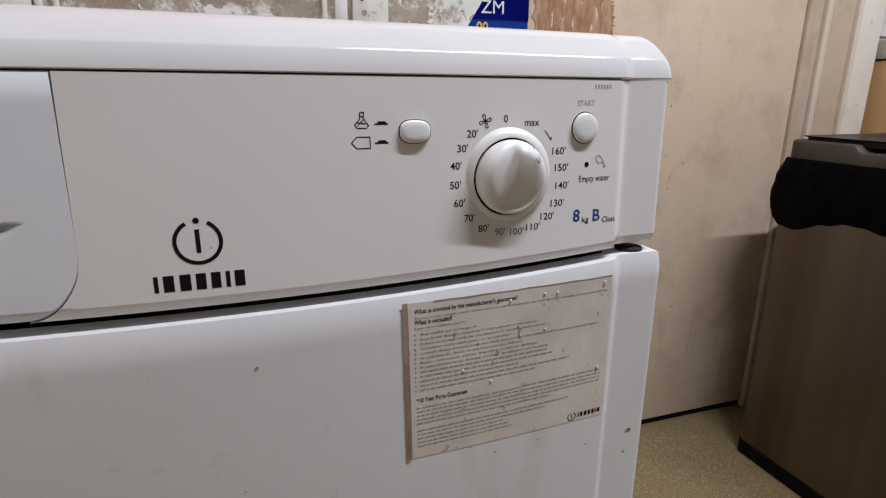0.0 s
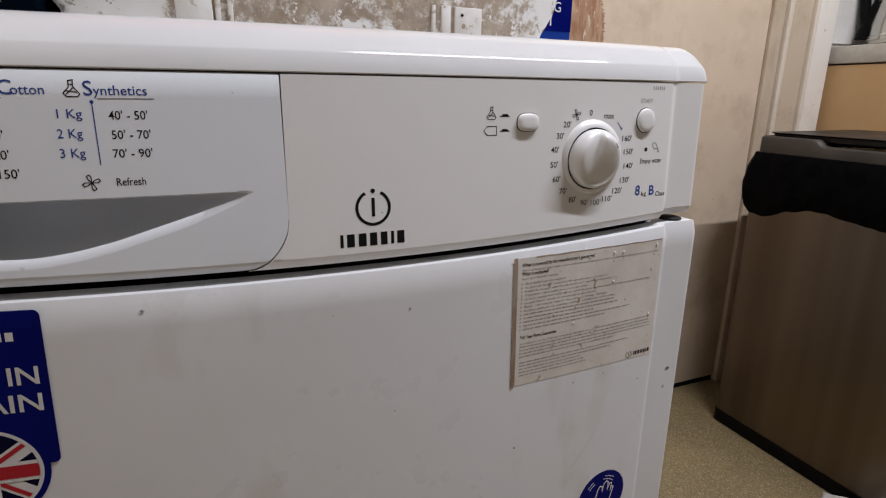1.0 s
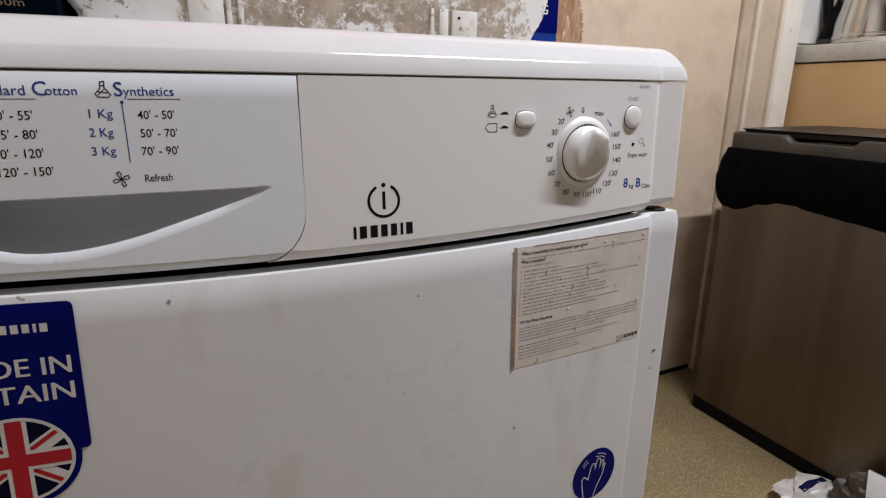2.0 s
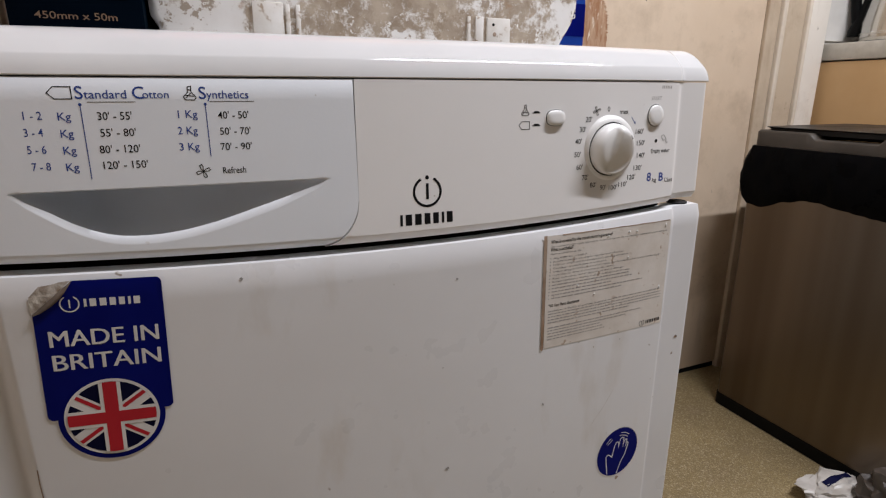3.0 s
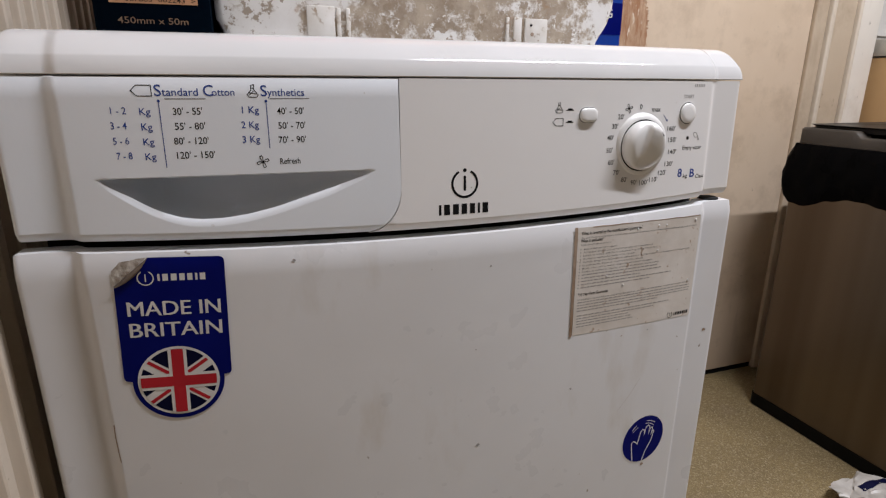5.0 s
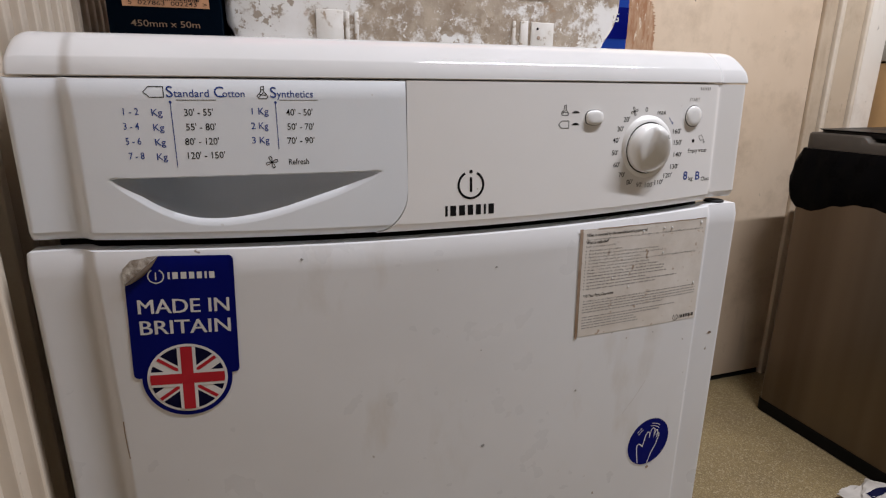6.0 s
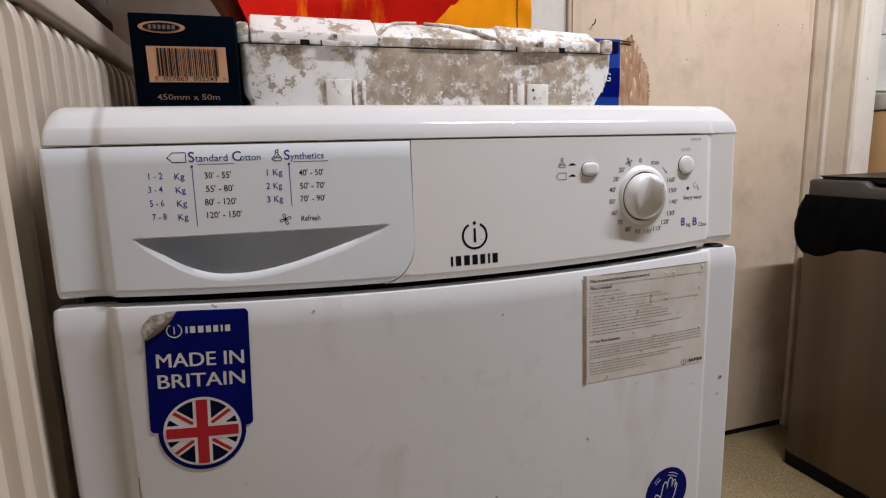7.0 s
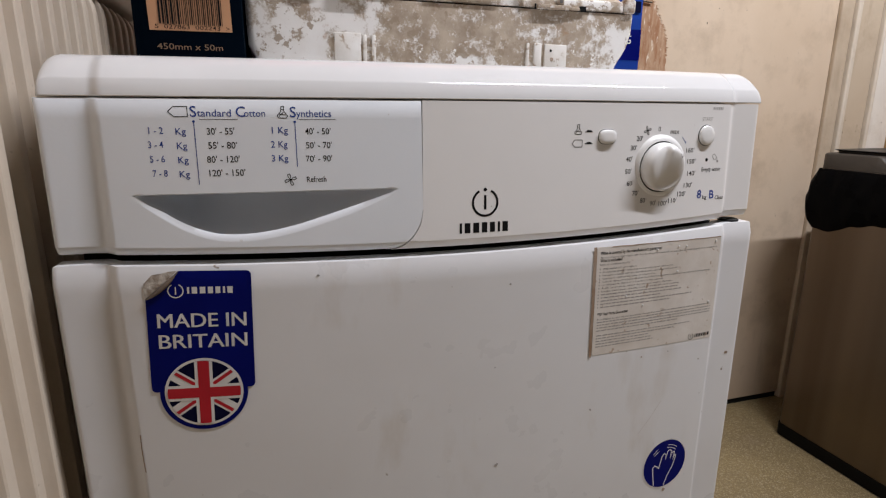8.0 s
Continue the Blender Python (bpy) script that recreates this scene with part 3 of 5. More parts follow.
def lettering(text, place, height, put, width=None, weight=0.0, align="LEFT", turn=0.0, shear=0.0, smoothness=3):
    """Flat letters of a cap height, their baseline at place, laid on a surface by put(x, z)."""
    cu = bpy.data.curves.new("letters", "FONT")
    cu.body, cu.size, cu.align_x, cu.resolution_u, cu.offset, cu.shear = text, 1.0, align, smoothness, weight, shear
    ob = bpy.data.objects.new("letters", cu)
    scene.collection.objects.link(ob)
    deps = bpy.context.evaluated_depsgraph_get()
    me = ob.evaluated_get(deps).to_mesh()
    bm = bmesh.new()
    bm.from_mesh(me)
    ob.evaluated_get(deps).to_mesh_clear()
    bpy.data.objects.remove(ob)
    bpy.data.curves.remove(cu)
    s = height / 0.69
    xs = [v.co.x for v in bm.verts] or [0]
    sx = width / (max(xs) - min(xs)) if width else s
    c, n = math.cos(radians(turn)), math.sin(radians(turn))
    for v in bm.verts:
        x, z = v.co.x * sx, v.co.y * s
        v.co = put(place[0] + x * c - z * n, place[1] + x * n + z * c)
    return bm


def strokes(lines, width, put):
    """Ribbons of a width along lines of (x, z)."""
    bm = bmesh.new()
    for pts in lines:
        pts = [Vector(p) for p in pts]
        closed = (pts[0] - pts[-1]).length < 1e-9
        row = []
        for n, p in enumerate(pts):
            before = pts[n - 1] if n else (pts[-2] if closed else p)
            after = pts[n + 1] if n + 1 < len(pts) else (pts[1] if closed else p)
            # mitred corners keep the stroke's weight
            come, go = (p - before).normalized(), (after - p).normalized()
            d = (come + go).normalized()
            mitre = 1.0 / max(0.40, abs((go if go.length > 0.5 else come).dot(d)))
            side = Vector((-d.y, d.x)) * width / 2 * mitre
            row.append((bm.verts.new(put(*(p + side))), bm.verts.new(put(*(p - side)))))
        for (a, b), (c, d) in zip(row, row[1:]):
            bm.faces.new((a, b, d, c))
    return bm


def arc(cx, cz, r, a0, a1, n=24, rz=None):
    return [(cx + r * math.cos(radians(a0 + (a1 - a0) * k / n)), cz + (rz or r) * math.sin(radians(a0 + (a1 - a0) * k / n))) for k in range(n + 1)]


def fill(poly, put, bm=None):
    """A filled outline; long sides are cut so that it follows the bow."""
    bm = bm or bmesh.new()
    own = bmesh.new()
    f = own.faces.new([own.verts.new((p[0], 0, p[1])) for p in poly])
    bmesh.ops.triangulate(own, faces=[f])
    for _ in range(5):
        far = [e for e in own.edges if e.calc_length() > 0.012]
        if not far:
            break
        bmesh.ops.subdivide_edges(own, edges=far, cuts=1)
        bmesh.ops.triangulate(own, faces=own.faces[:])
    at = {v: bm.verts.new(put(v.co.x, v.co.z)) for v in own.verts}
    for g in own.faces:
        bm.faces.new([at[v] for v in g.verts])
    own.free()
    return bm


def clip_disc(poly, cx, cz, r, n=64):
    """An outline cut to a disc."""
    ring = [(cx + r * math.cos(2 * math.pi * k / n), cz + r * math.sin(2 * math.pi * k / n)) for k in range(n)]
    for a, b in zip(ring, ring[1:] + ring[:1]):
        out = []
        side = lambda p: (b[0] - a[0]) * (p[1] - a[1]) - (b[1] - a[1]) * (p[0] - a[0])
        for p, q in zip(poly, poly[1:] + poly[:1]):
            sp, sq = side(p), side(q)
            if sp >= 0:
                out.append(p)
            if (sp >= 0) != (sq >= 0):
                t = sp / (sp - sq)
                out.append((p[0] + (q[0] - p[0]) * t, p[1] + (q[1] - p[1]) * t))
        poly = out
        if not poly:
            return []
    return poly


INK = 0.00012
FP = on_fascia(INK)


def tag_icon(x, z, w, h, host, ink=BLACK_INK):
    part("print", strokes([[(x, z), (x + w * 0.28, z + h / 2), (x + w, z + h / 2), (x + w, z - h / 2), (x + w * 0.28, z - h / 2), (x, z)]], 0.0005, FP), ink, host)


def flask_icon(x, z, s, host, ink=BLACK_INK):
    lines = [[(x - 0.1 * s, z + 0.95 * s), (x + 0.15 * s, z + s), (x + 0.12 * s, z + 0.6 * s), (x + 0.45 * s, z + 0.15 * s), (x + 0.3 * s, z - 0.02 * s), (x - 0.3 * s, z), (x - 0.45 * s, z + 0.2 * s), (x - 0.12 * s, z + 0.55 * s), (x - 0.1 * s, z + 0.95 * s)],
             [(x - 0.35 * s, z + 0.35 * s), (x + 0.3 * s, z + 0.25 * s)], [(x - 0.12 * s, z + 0.75 * s), (x + 0.15 * s, z + 0.7 * s)], [(x - 0.3 * s, z + 0.12 * s), (x + 0.1 * s, z + 0.5 * s)]]
    part("print", strokes(lines, 0.0005, FP), ink, host)


def fan_icon(x, z, s, host, ink=BLACK_INK):
    lines = []
    for k in range(4):
        a = radians(90 * k + 10)
        lines.append([(x + math.cos(a + d) * r * s, z + math.sin(a + d) * r * s) for d, r in ((0, 0.0), (0.5, 0.5), (0.35, 0.95), (0, 1.0), (-0.2, 0.7), (0, 0.0))])
    part("print", strokes(lines, 0.0005, FP), ink, host)


# drying times on the drawer
tag_icon(-0.2165, 0.8126, 0.0122, 0.0068, drawer)
flask_icon(-0.1420, 0.8085, 0.0080, drawer)
for text, x, z, h, w, ink in (
        ("S", -0.2030, 0.8092, 0.0072, None, BLUE_INK), ("tandard", -0.1982, 0.8094, 0.0048, 0.0220, BLUE_INK), ("C", -0.1735, 0.8092, 0.0070, None, BLUE_INK), ("otton", -0.1680, 0.8094, 0.0046, 0.0142, BLUE_INK),
        ("S", -0.1372, 0.8090, 0.0072, None, BLUE_INK), ("ynthetics", -0.1325, 0.8092, 0.0048, 0.0245, BLUE_INK),
        ("1 - 2", -0.2310, 0.7978, 0.0045, 0.0092, BLUE_INK), ("3 - 4", -0.2312, 0.7884, 0.0045, 0.0094, BLUE_INK), ("5 - 6", -0.2310, 0.7787, 0.0045, 0.0094, BLUE_INK), ("7 - 8", -0.2302, 0.7690, 0.0045, 0.0094, BLUE_INK),
        ("30' - 55'", -0.1932, 0.7972, 0.0045, 0.0180, BLACK_INK), ("55' - 80'", -0.1930, 0.7876, 0.0045, 0.0188, BLACK_INK), ("80' - 120'", -0.1945, 0.7780, 0.0045, 0.0215, BLACK_INK), ("120' - 150'", -0.1948, 0.7686, 0.0045, 0.0238, BLACK_INK),
        ("1 Kg", -0.1512, 0.7978, 0.0045, 0.0110, BLUE_INK), ("2 Kg", -0.1512, 0.7880, 0.0045, 0.0112, BLUE_INK), ("3 Kg", -0.1516, 0.7782, 0.0045, 0.0114, BLUE_INK),
        ("40' - 50'", -0.1272, 0.7970, 0.0044, 0.0180, BLACK_INK), ("50' - 70'", -0.1272, 0.7872, 0.0044, 0.0182, BLACK_INK), ("70' - 90'", -0.1278, 0.7776, 0.0044, 0.0186, BLACK_INK),
        ("Refresh", -0.1280, 0.7630, 0.0040, 0.0138, BLACK_INK)):
    part("print", lettering(text, (x, z), h, FP, w, 0.004), ink, drawer)
for z in (0.7972, 0.7875, 0.7779, 0.7682):
    part("print", lettering("Kg", (-0.2134, z), 0.0045, FP, 0.0066, 0.004), BLUE_INK, drawer)
for x, z0, z1 in ((-0.2008, 0.8060, 0.7630), (-0.1338, 0.8058, 0.7740)):
    part("print", strokes([[(x, z0), (x, z1)]], 0.0005, FP), BLUE_INK, drawer)
    part("print", fill(arc(x, z0, 0.0009, 0, 345, 12), FP), BLUE_INK, drawer)
for x0, x1 in ((-0.1970, -0.1720), (-0.1310, -0.1050)):
    part("print", strokes([[(x0, 0.8074), (x1, 0.8074)]], 0.00045, FP), GREY_INK, drawer)
fan_icon(-0.1392, 0.7650, 0.0042, drawer)

# maker's mark as plain shapes: a ring with a stem and a row of bars
MX, MZ = 0.0103, 0.7425
part("emblem", strokes([arc(MX, MZ, 0.0105, 118, 422, 40)], 0.0019, FP), BLACK_INK, panel)
part("emblem", strokes([[(MX, MZ - 0.0055), (MX, MZ + 0.0062)]], 0.0021, FP), BLACK_INK, panel)
part("emblem", fill(arc(MX, MZ + 0.0105, 0.0015, 0, 345, 14), FP), BLACK_INK, panel)
WORD = [(0.0, 0.0020), (0.0042, 0.0048), (0.0115, 0.0050), (0.0188, 0.0046), (0.0257, 0.0044), (0.0325, 0.0020), (0.0366, 0.0048)]


def word_bars(x, z, scale, height, put, ink, host, turn=0.0):
    """The maker's word as a row of plain bars."""
    c, s = math.cos(radians(turn)), math.sin(radians(turn))
    for off, w in WORD:
        x0, x1 = off * scale, (off + w) * scale
        bm = bmesh.new()
        bm.faces.new([bm.verts.new(put(x + a * c - b * s, z + a * s + b * c)) for a, b in ((x0, 0), (x1, 0), (x1, height), (x0, height))])
        part("maker_bar", bm, ink, host)


word_bars(-0.0115, 0.7185, 1.01, 0.0082, FP, BLACK_INK, panel)

# dial scale
KX, KZ = 0.1808, 0.7660
for text, x, z in (("20'", 0.1560, 0.7912), ("30'", 0.1500, 0.7833), ("40'", 0.1460, 0.7738), ("50'", 0.1455, 0.7632), ("60'", 0.1480, 0.7528), ("70'", 0.1542, 0.7438), ("80'", 0.1632, 0.7370), ("90'", 0.1742, 0.7340), ("100'", 0.1850, 0.7333),
                   ("110'", 0.1960, 0.7352), ("120'", 0.2060, 0.7408), ("130'", 0.2130, 0.7485), ("140'", 0.2160, 0.7592), ("150'", 0.2152, 0.7700), ("160'", 0.2130, 0.7800), ("max", 0.1940, 0.7970), ("0", 0.1770, 0.7992)):
    worn = text in ("100'", "90'")
    part("print", lettering(text, (x, z - 0.0019), 0.0041, FP, None if len(text) < 4 else 0.0095, 0.006, "CENTER"), GREY_INK if worn else BLACK_INK, panel)
fan_icon(0.1640, 0.7980, 0.0038, panel)
part("print", strokes([[(0.2030, 0.7922), (0.2078, 0.7868)], [(0.2064, 0.7873), (0.2078, 0.7868), (0.2077, 0.7886)]], 0.0005, FP), BLUE_INK, panel)
flask_icon(0.0935, 0.7955, 0.0080, panel)
tag_icon(0.0878, 0.7880, 0.0098, 0.0058, panel)
for z in (0.7980, 0.7883):
    part("print", fill([(0.1002, z - 0.0010), (0.1075, z - 0.0010), (0.1075, z - 0.0003), (0.1060, z - 0.0002), (0.1058, z + 0.0008), (0.1020, z + 0.0008), (0.1018, z - 0.0002), (0.1002, z - 0.0003)], FP), BLACK_INK, panel)
for text, x, z, h, w, ink, weight in (("Empty water", 0.2405, 0.7605, 0.0037, 0.0235, BLACK_INK, 0.004), ("8", 0.2282, 0.7358, 0.0074, 0.0052, BLUE_INK, 0.02), ("kg", 0.2350, 0.7348, 0.0036, 0.0052, BLACK_INK, 0.004),
                                      ("B", 0.2434, 0.7350, 0.0074, 0.0056, BLUE_INK, 0.02), ("Class", 0.2535, 0.7336, 0.0036, 0.0104, BLACK_INK, 0.004), ("START", 0.2318, 0.8062, 0.0031, 0.0125, FAINT_INK, 0.0)):
    part("print", lettering(text, (x, z), h, FP, w, weight, "CENTER"), ink, panel)
# model code, worn: bars
part("print", strokes([[(0.2385 + 0.0022 * k, 0.8160), (0.2385 + 0.0022 * k, 0.8185)] for k in range(6)], 0.0011, FP), FAINT_INK, panel)
part("indicator_hole", fill(arc(0.2342, 0.7710, 0.0016, 0, 345, 16), FP), BLACK_INK, panel)
TX = 0.2410
part("print", strokes([[(TX, 0.7752), (TX + 0.0028, 0.7762), (TX + 0.0052, 0.7735), (TX + 0.0064, 0.7712), (TX + 0.0045, 0.7716), (TX + 0.0022, 0.7712), (TX + 0.0003, 0.7735), (TX, 0.7752)], arc(TX + 0.0068, 0.7695, 0.0008, 0, 360, 10)], 0.0004, FP), GREY_INK, panel)


KX, KZ = 0.1787, 0.7666


# knob: skirt, dome and raised grip
def knob():
    y0 = fascia_y(KX, KZ)
    boss = lathe([(0.0280, -0.001), (0.0271, 0.0008), (0.0258, 0.0021), (0.0244, 0.0030), (0.0232, 0.0034), (0.0226, 0.0034), (0.0224, 0.0030), (0.0224, 0.001)], (KX, y0, KZ), "y", 72)
    collar = part("dial_collar", boss, DIAL_WHITE, panel, "", 60)
    part("dial_groove", lathe([(0.0223, -0.001), (0.0223, 0.0028)], (KX, y0, KZ), "y", 48), DARK, collar)
    bm = bmesh.new()
    rings, steps = [], 120
    prof = [(0.0213, 0.0), (0.0213, 0.0050), (0.0210, 0.0064), (0.0202, 0.0078), (0.0190, 0.0091), (0.0174, 0.0101), (0.0152, 0.0110), (0.0134, 0.0113), (0.0116, 0.0116), (0.0098, 0.0118), (0.0080, 0.0119), (0.0064, 0.0120), (0.0050, 0.0121), (0.0025, 0.0121), (0.0006, 0.0121)]
    tilt = radians(66)

    def face(u, w, r, h):
        side = 0.93 * (u + 0.0030 + 0.10 * w * (1 + 30 * w)) - 0.34 * (w - 0.0023)
        inner = min(1.0, max(0.0, (0.0210 - r) / 0.0050))
        inner = inner * inner * (3 - 2 * inner)
        blend = 1 / (1 + math.exp(-side / 0.0007))
        hollow = 0.0010 - 0.27 * (side + 0.010) + 0.03 * w
        lump = 0.0004 + 0.24 * w - 0.02 * side
        return h + inner * (hollow * (1 - blend) + lump * blend)

    for r, h in prof:
        ring = []
        for k in range(steps):
            a = 2 * math.pi * k / steps
            u, w = r * math.cos(a), r * math.sin(a)
            ring.append(bm.verts.new((KX + u, y0 - 0.0008 - face(u, w, r, h), KZ + w)))
        rings.append(ring)
    for a, b in zip(rings, rings[1:]):
        for k in range(steps):
            bm.faces.new((a[k], a[(k + 1) % steps], b[(k + 1) % steps], b[k]))
    bm.faces.new(rings[-1])
    dial = part("dial", bm, DIAL_WHITE, panel, "round white dial with a raised grip", 75)
    g = lambda x, z: Vector((x, y0 - 0.0010 - face(x - KX, z - KZ, math.hypot(x - KX, z - KZ), float(np.interp(math.hypot(x - KX, z - KZ), [p[0] for p in prof[:1:-1]], [p[1] for p in prof[:1:-1]]))) - 0.0009, z))
    px_, pz_ = KX + 0.0118, KZ + 0.0128
    part("pointer", strokes([[(px_ - 0.0012, pz_ + 0.0046), (px_ - 0.0014, pz_ - 0.0022), (px_ - 0.0006, pz_ - 0.0038), (px_ + 0.0006, pz_ - 0.0036), (px_ + 0.0012, pz_ - 0.0015), (px_ + 0.0011, pz_ + 0.0010)]], 0.0006, g), GREY_INK, dial)


knob()


def push_button(x, z, rx, rz, power, name):
    """A domed button in a dark slot."""

    def ring(bm, s, h):
        out = []
        for k in range(48):
            a = 2 * math.pi * k / 48
            c, n = math.cos(a), math.sin(a)
            px, pz = x + s * rx * math.copysign(abs(c) ** power, c), z + s * rz * math.copysign(abs(n) ** power, n)
            out.append(bm.verts.new((px, fascia_y(px, pz) - h, pz)))
        return out

    for nm, prof, mat in ((name + "_slot", ((1.06, -0.002), (1.06, 0.0003), (1.0, 0.0003)), DARK), (name, ((1.0, -0.002), (1.0, 0.0012), (0.96, 0.0019), (0.86, 0.0024), (0.5, 0.0027)), KNOB_WHITE)):
        bm = bmesh.new()
        rs = [ring(bm, s, h) for s, h in prof]
        for a, b in zip(rs, rs[1:]):
            for k in range(48):
                bm.faces.new((a[k], a[(k + 1) % 48], b[(k + 1) % 48], b[k]))
        bm.faces.new(rs[-1])
        part(nm, bm, mat, panel, "", 50)


push_button(0.1222, 0.7932, 0.0085, 0.0060, 0.74, "option_button")
push_button(0.2315, 0.7932, 0.0090, 0.0090, 1.0, "start_button")

# ---- stickers on the door ----
# blue sticker with a flag; its own axes lean by a few degrees
SX, SZ, ST = -0.2110, 0.6085, radians(-2.6)


def st(p):
    return (SX + p[0] * math.cos(ST) - p[1] * math.sin(ST), SZ + p[0] * math.sin(ST) + p[1] * math.cos(ST))


badge = thing("blue_sticker", (SX, door_y(SX), SZ), "blue union flag sticker peeling at one corner on dryer door", "sticker")
outline = arc(-0.0325, 0.0050, 0.0035, 270, 180, 6) + [(-0.0356, 0.0740), (-0.0133, 0.0942)] + arc(0.0322, 0.0908, 0.0034, 90, 0, 6) + arc(0.0327, 0.0060, 0.0034, 0, -90, 6) + [(0.0302, 0.0026)]
outline += arc(0, 0, 0.0308, 5, -183, 40)
part("backing", fill([st(p) for p in outline], on_door(0.0005)), STICKER_BLUE, badge)
part("torn_corner", fill([st(p) for p in ((-0.0356, 0.0743), (-0.0245, 0.0843), (-0.0136, 0.0943), (-0.0200, 0.0936), (-0.0240, 0.0925), (-0.0305, 0.0915), (-0.0335, 0.0880), (-0.0362, 0.0850), (-0.0364, 0.0790))], on_door(0.0005)), GUM, badge, "grubby torn backing at the peeled corner")
curl = bmesh.new()
rows = []
for k in range(9):
    a = k / 8
    base = Vector(st((-0.0356 + 0.0223 * a, 0.0740 + 0.0202 * a)))
    row = []
    for j in range(5):
        b = j / 4 * math.sin(math.pi * min(1, a * 0.9 + 0.08))
        q = (base.x + 0.0022 * b, base.y - 0.0028 * b)
        row.append(curl.verts.new((q[0], door_y(*q) - 0.0006 - 0.0018 * math.sin(math.pi * min(1.0, b * 0.8)), q[1])))
    rows.append(row)
for a, b in zip(rows, rows[1:]):
    for k in range(4):
        curl.faces.new((a[k], a[k + 1], b[k + 1], b[k]))
part("curled_edge", curl, CURL, badge, "curled grey-brown sticker edge")
DP = on_door(0.0006)
DP2 = on_door(0.00068)
R2, FR = 0.0275, 0.0255


def flag_bits(polys, lift, mat):
    bm = bmesh.new()
    for poly in polys:
        cut = clip_disc(poly, 0, 0, FR)
        if len(cut) > 2:
            bm = fill([st(p) for p in cut], on_door(lift), bm)
    part("flag_piece", bm, mat, badge)


def band(angle, half, lo=-0.05, hi=0.05, shift=0.0):
    a = radians(angle)
    d, n = Vector((math.cos(a), math.sin(a))), Vector((-math.sin(a), math.cos(a)))
    return [tuple(d * s + n * (w + shift)) for s, w in ((lo, -half), (hi, -half), (hi, half), (lo, half))]


part("flag_rim", fill([st(p) for p in arc(0, 0, R2, 0, 354, 60)], on_door(0.0006)), FLAG_WHITE, badge)
flag_bits([arc(0, 0, 0.03, 0, 350, 36)], 0.0007, FLAG_NAVY)
flag_bits([band(36, 0.0045), band(-36, 0.0045)], 0.0008, FLAG_WHITE)
flag_bits([band(36, 0.0013, 0.004, 0.05, 0.0016), band(36, 0.0013, -0.05, -0.004, -0.0016), band(-36, 0.0013, 0.004, 0.05, -0.0016), band(-36, 0.0013, -0.05, -0.004, 0.0016)], 0.0009, FLAG_RED)
flag_bits([band(0, 0.0062), band(90, 0.0062)], 0.0010, FLAG_WHITE)
flag_bits([band(0, 0.0040), band(90, 0.0040)], 0.0011, FLAG_RED)
for text, z in (("MADE IN", 0.0520), ("BRITAIN", 0.0360)):
    for nudge, put in ((0.0, DP), (0.0005, DP2)):
        part("print", lettering(text, (0.0, 0.0), 0.0106, lambda x, y, z0=z: put(*st((-0.0302 + x + nudge, z0 + y))), 0.0600), FLAG_WHITE, badge)
part("emblem", strokes([[st(p) for p in arc(-0.0156, 0.0797, 0.0050, 118, 422, 28)], [st((-0.0156, 0.0770)), st((-0.0156, 0.0826))]], 0.0008, DP), FLAG_WHITE, badge)
word_bars(*st((-0.0080, 0.0775)), 0.74, 0.0050, DP, FLAG_WHITE, badge, -2.6)

# guarantee label
slip = thing("paper_label", (0.18, door_y(0.18), 0.65), "grubby printed guarantee label with brown tape residue on the dryer door", "sticker")
GL = [(0.1145, 0.6990), (0.2570, 0.6985), (0.2585, 0.5945), (0.1165, 0.5972)]
part("paper", fill(GL, on_door(0.0002)), PAPER_LABEL, slip)
part("tape_residue", fill([(0.1110, 0.6992), (0.1143, 0.6994), (0.1158, 0.5985), (0.1148, 0.5950), (0.1128, 0.5972)], on_door(0.0005)), RESIDUE, slip, "brown tape residue along one edge")
GP = on_door(0.00032)
part("worn_edge", strokes([[(0.1300 + 0.0105 * k, 0.69865 - 0.00004 * k + 0.00025 * math.sin(k * 2.3)) for k in range(13)]], 0.0007, GP), RESIDUE, slip, "brown worn upper edge")
for text, x, z, h, w in (("What is covered by the manufacturer's guarantee?", 0.1182, 0.6922, 0.0028, 0.0665), ("What is excluded?", 0.1182, 0.6855, 0.0028, 0.0235), ("*10 Year Parts Guarantee", 0.1192, 0.6352, 0.0028, 0.0330)):
    part("print", lettering(text, (x, z), h, GP, w, 0.012), BLACK_INK, slip)
rnd = random.Random(7)


def small_print(z, x0, x1, h):
    bm, x = bmesh.new(), x0
    while x < x1:
        w = min(rnd.uniform(0.0016, 0.0062), x1 - x)
        if w < 0.0008:
            break
        zz = z - (x - x0) * 0.004
        bm.faces.new([bm.verts.new(GP(a, b)) for a, b in ((x, zz), (x + w, zz), (x + w, zz + h), (x, zz + h))])
        x += w + rnd.uniform(0.0007, 0.0012)
    part("print", bm, SMALL_INK, slip)


def small_words(text, x, z, end):
    """A readable line of the small print, fitted between x and end."""
    part("print", lettering(text, (0.0, 0.0), 0.0016, lambda u, w: GP(x + u, z + w - u * 0.004), end - x, 0.0, smoothness=1), GREY_INK, slip)


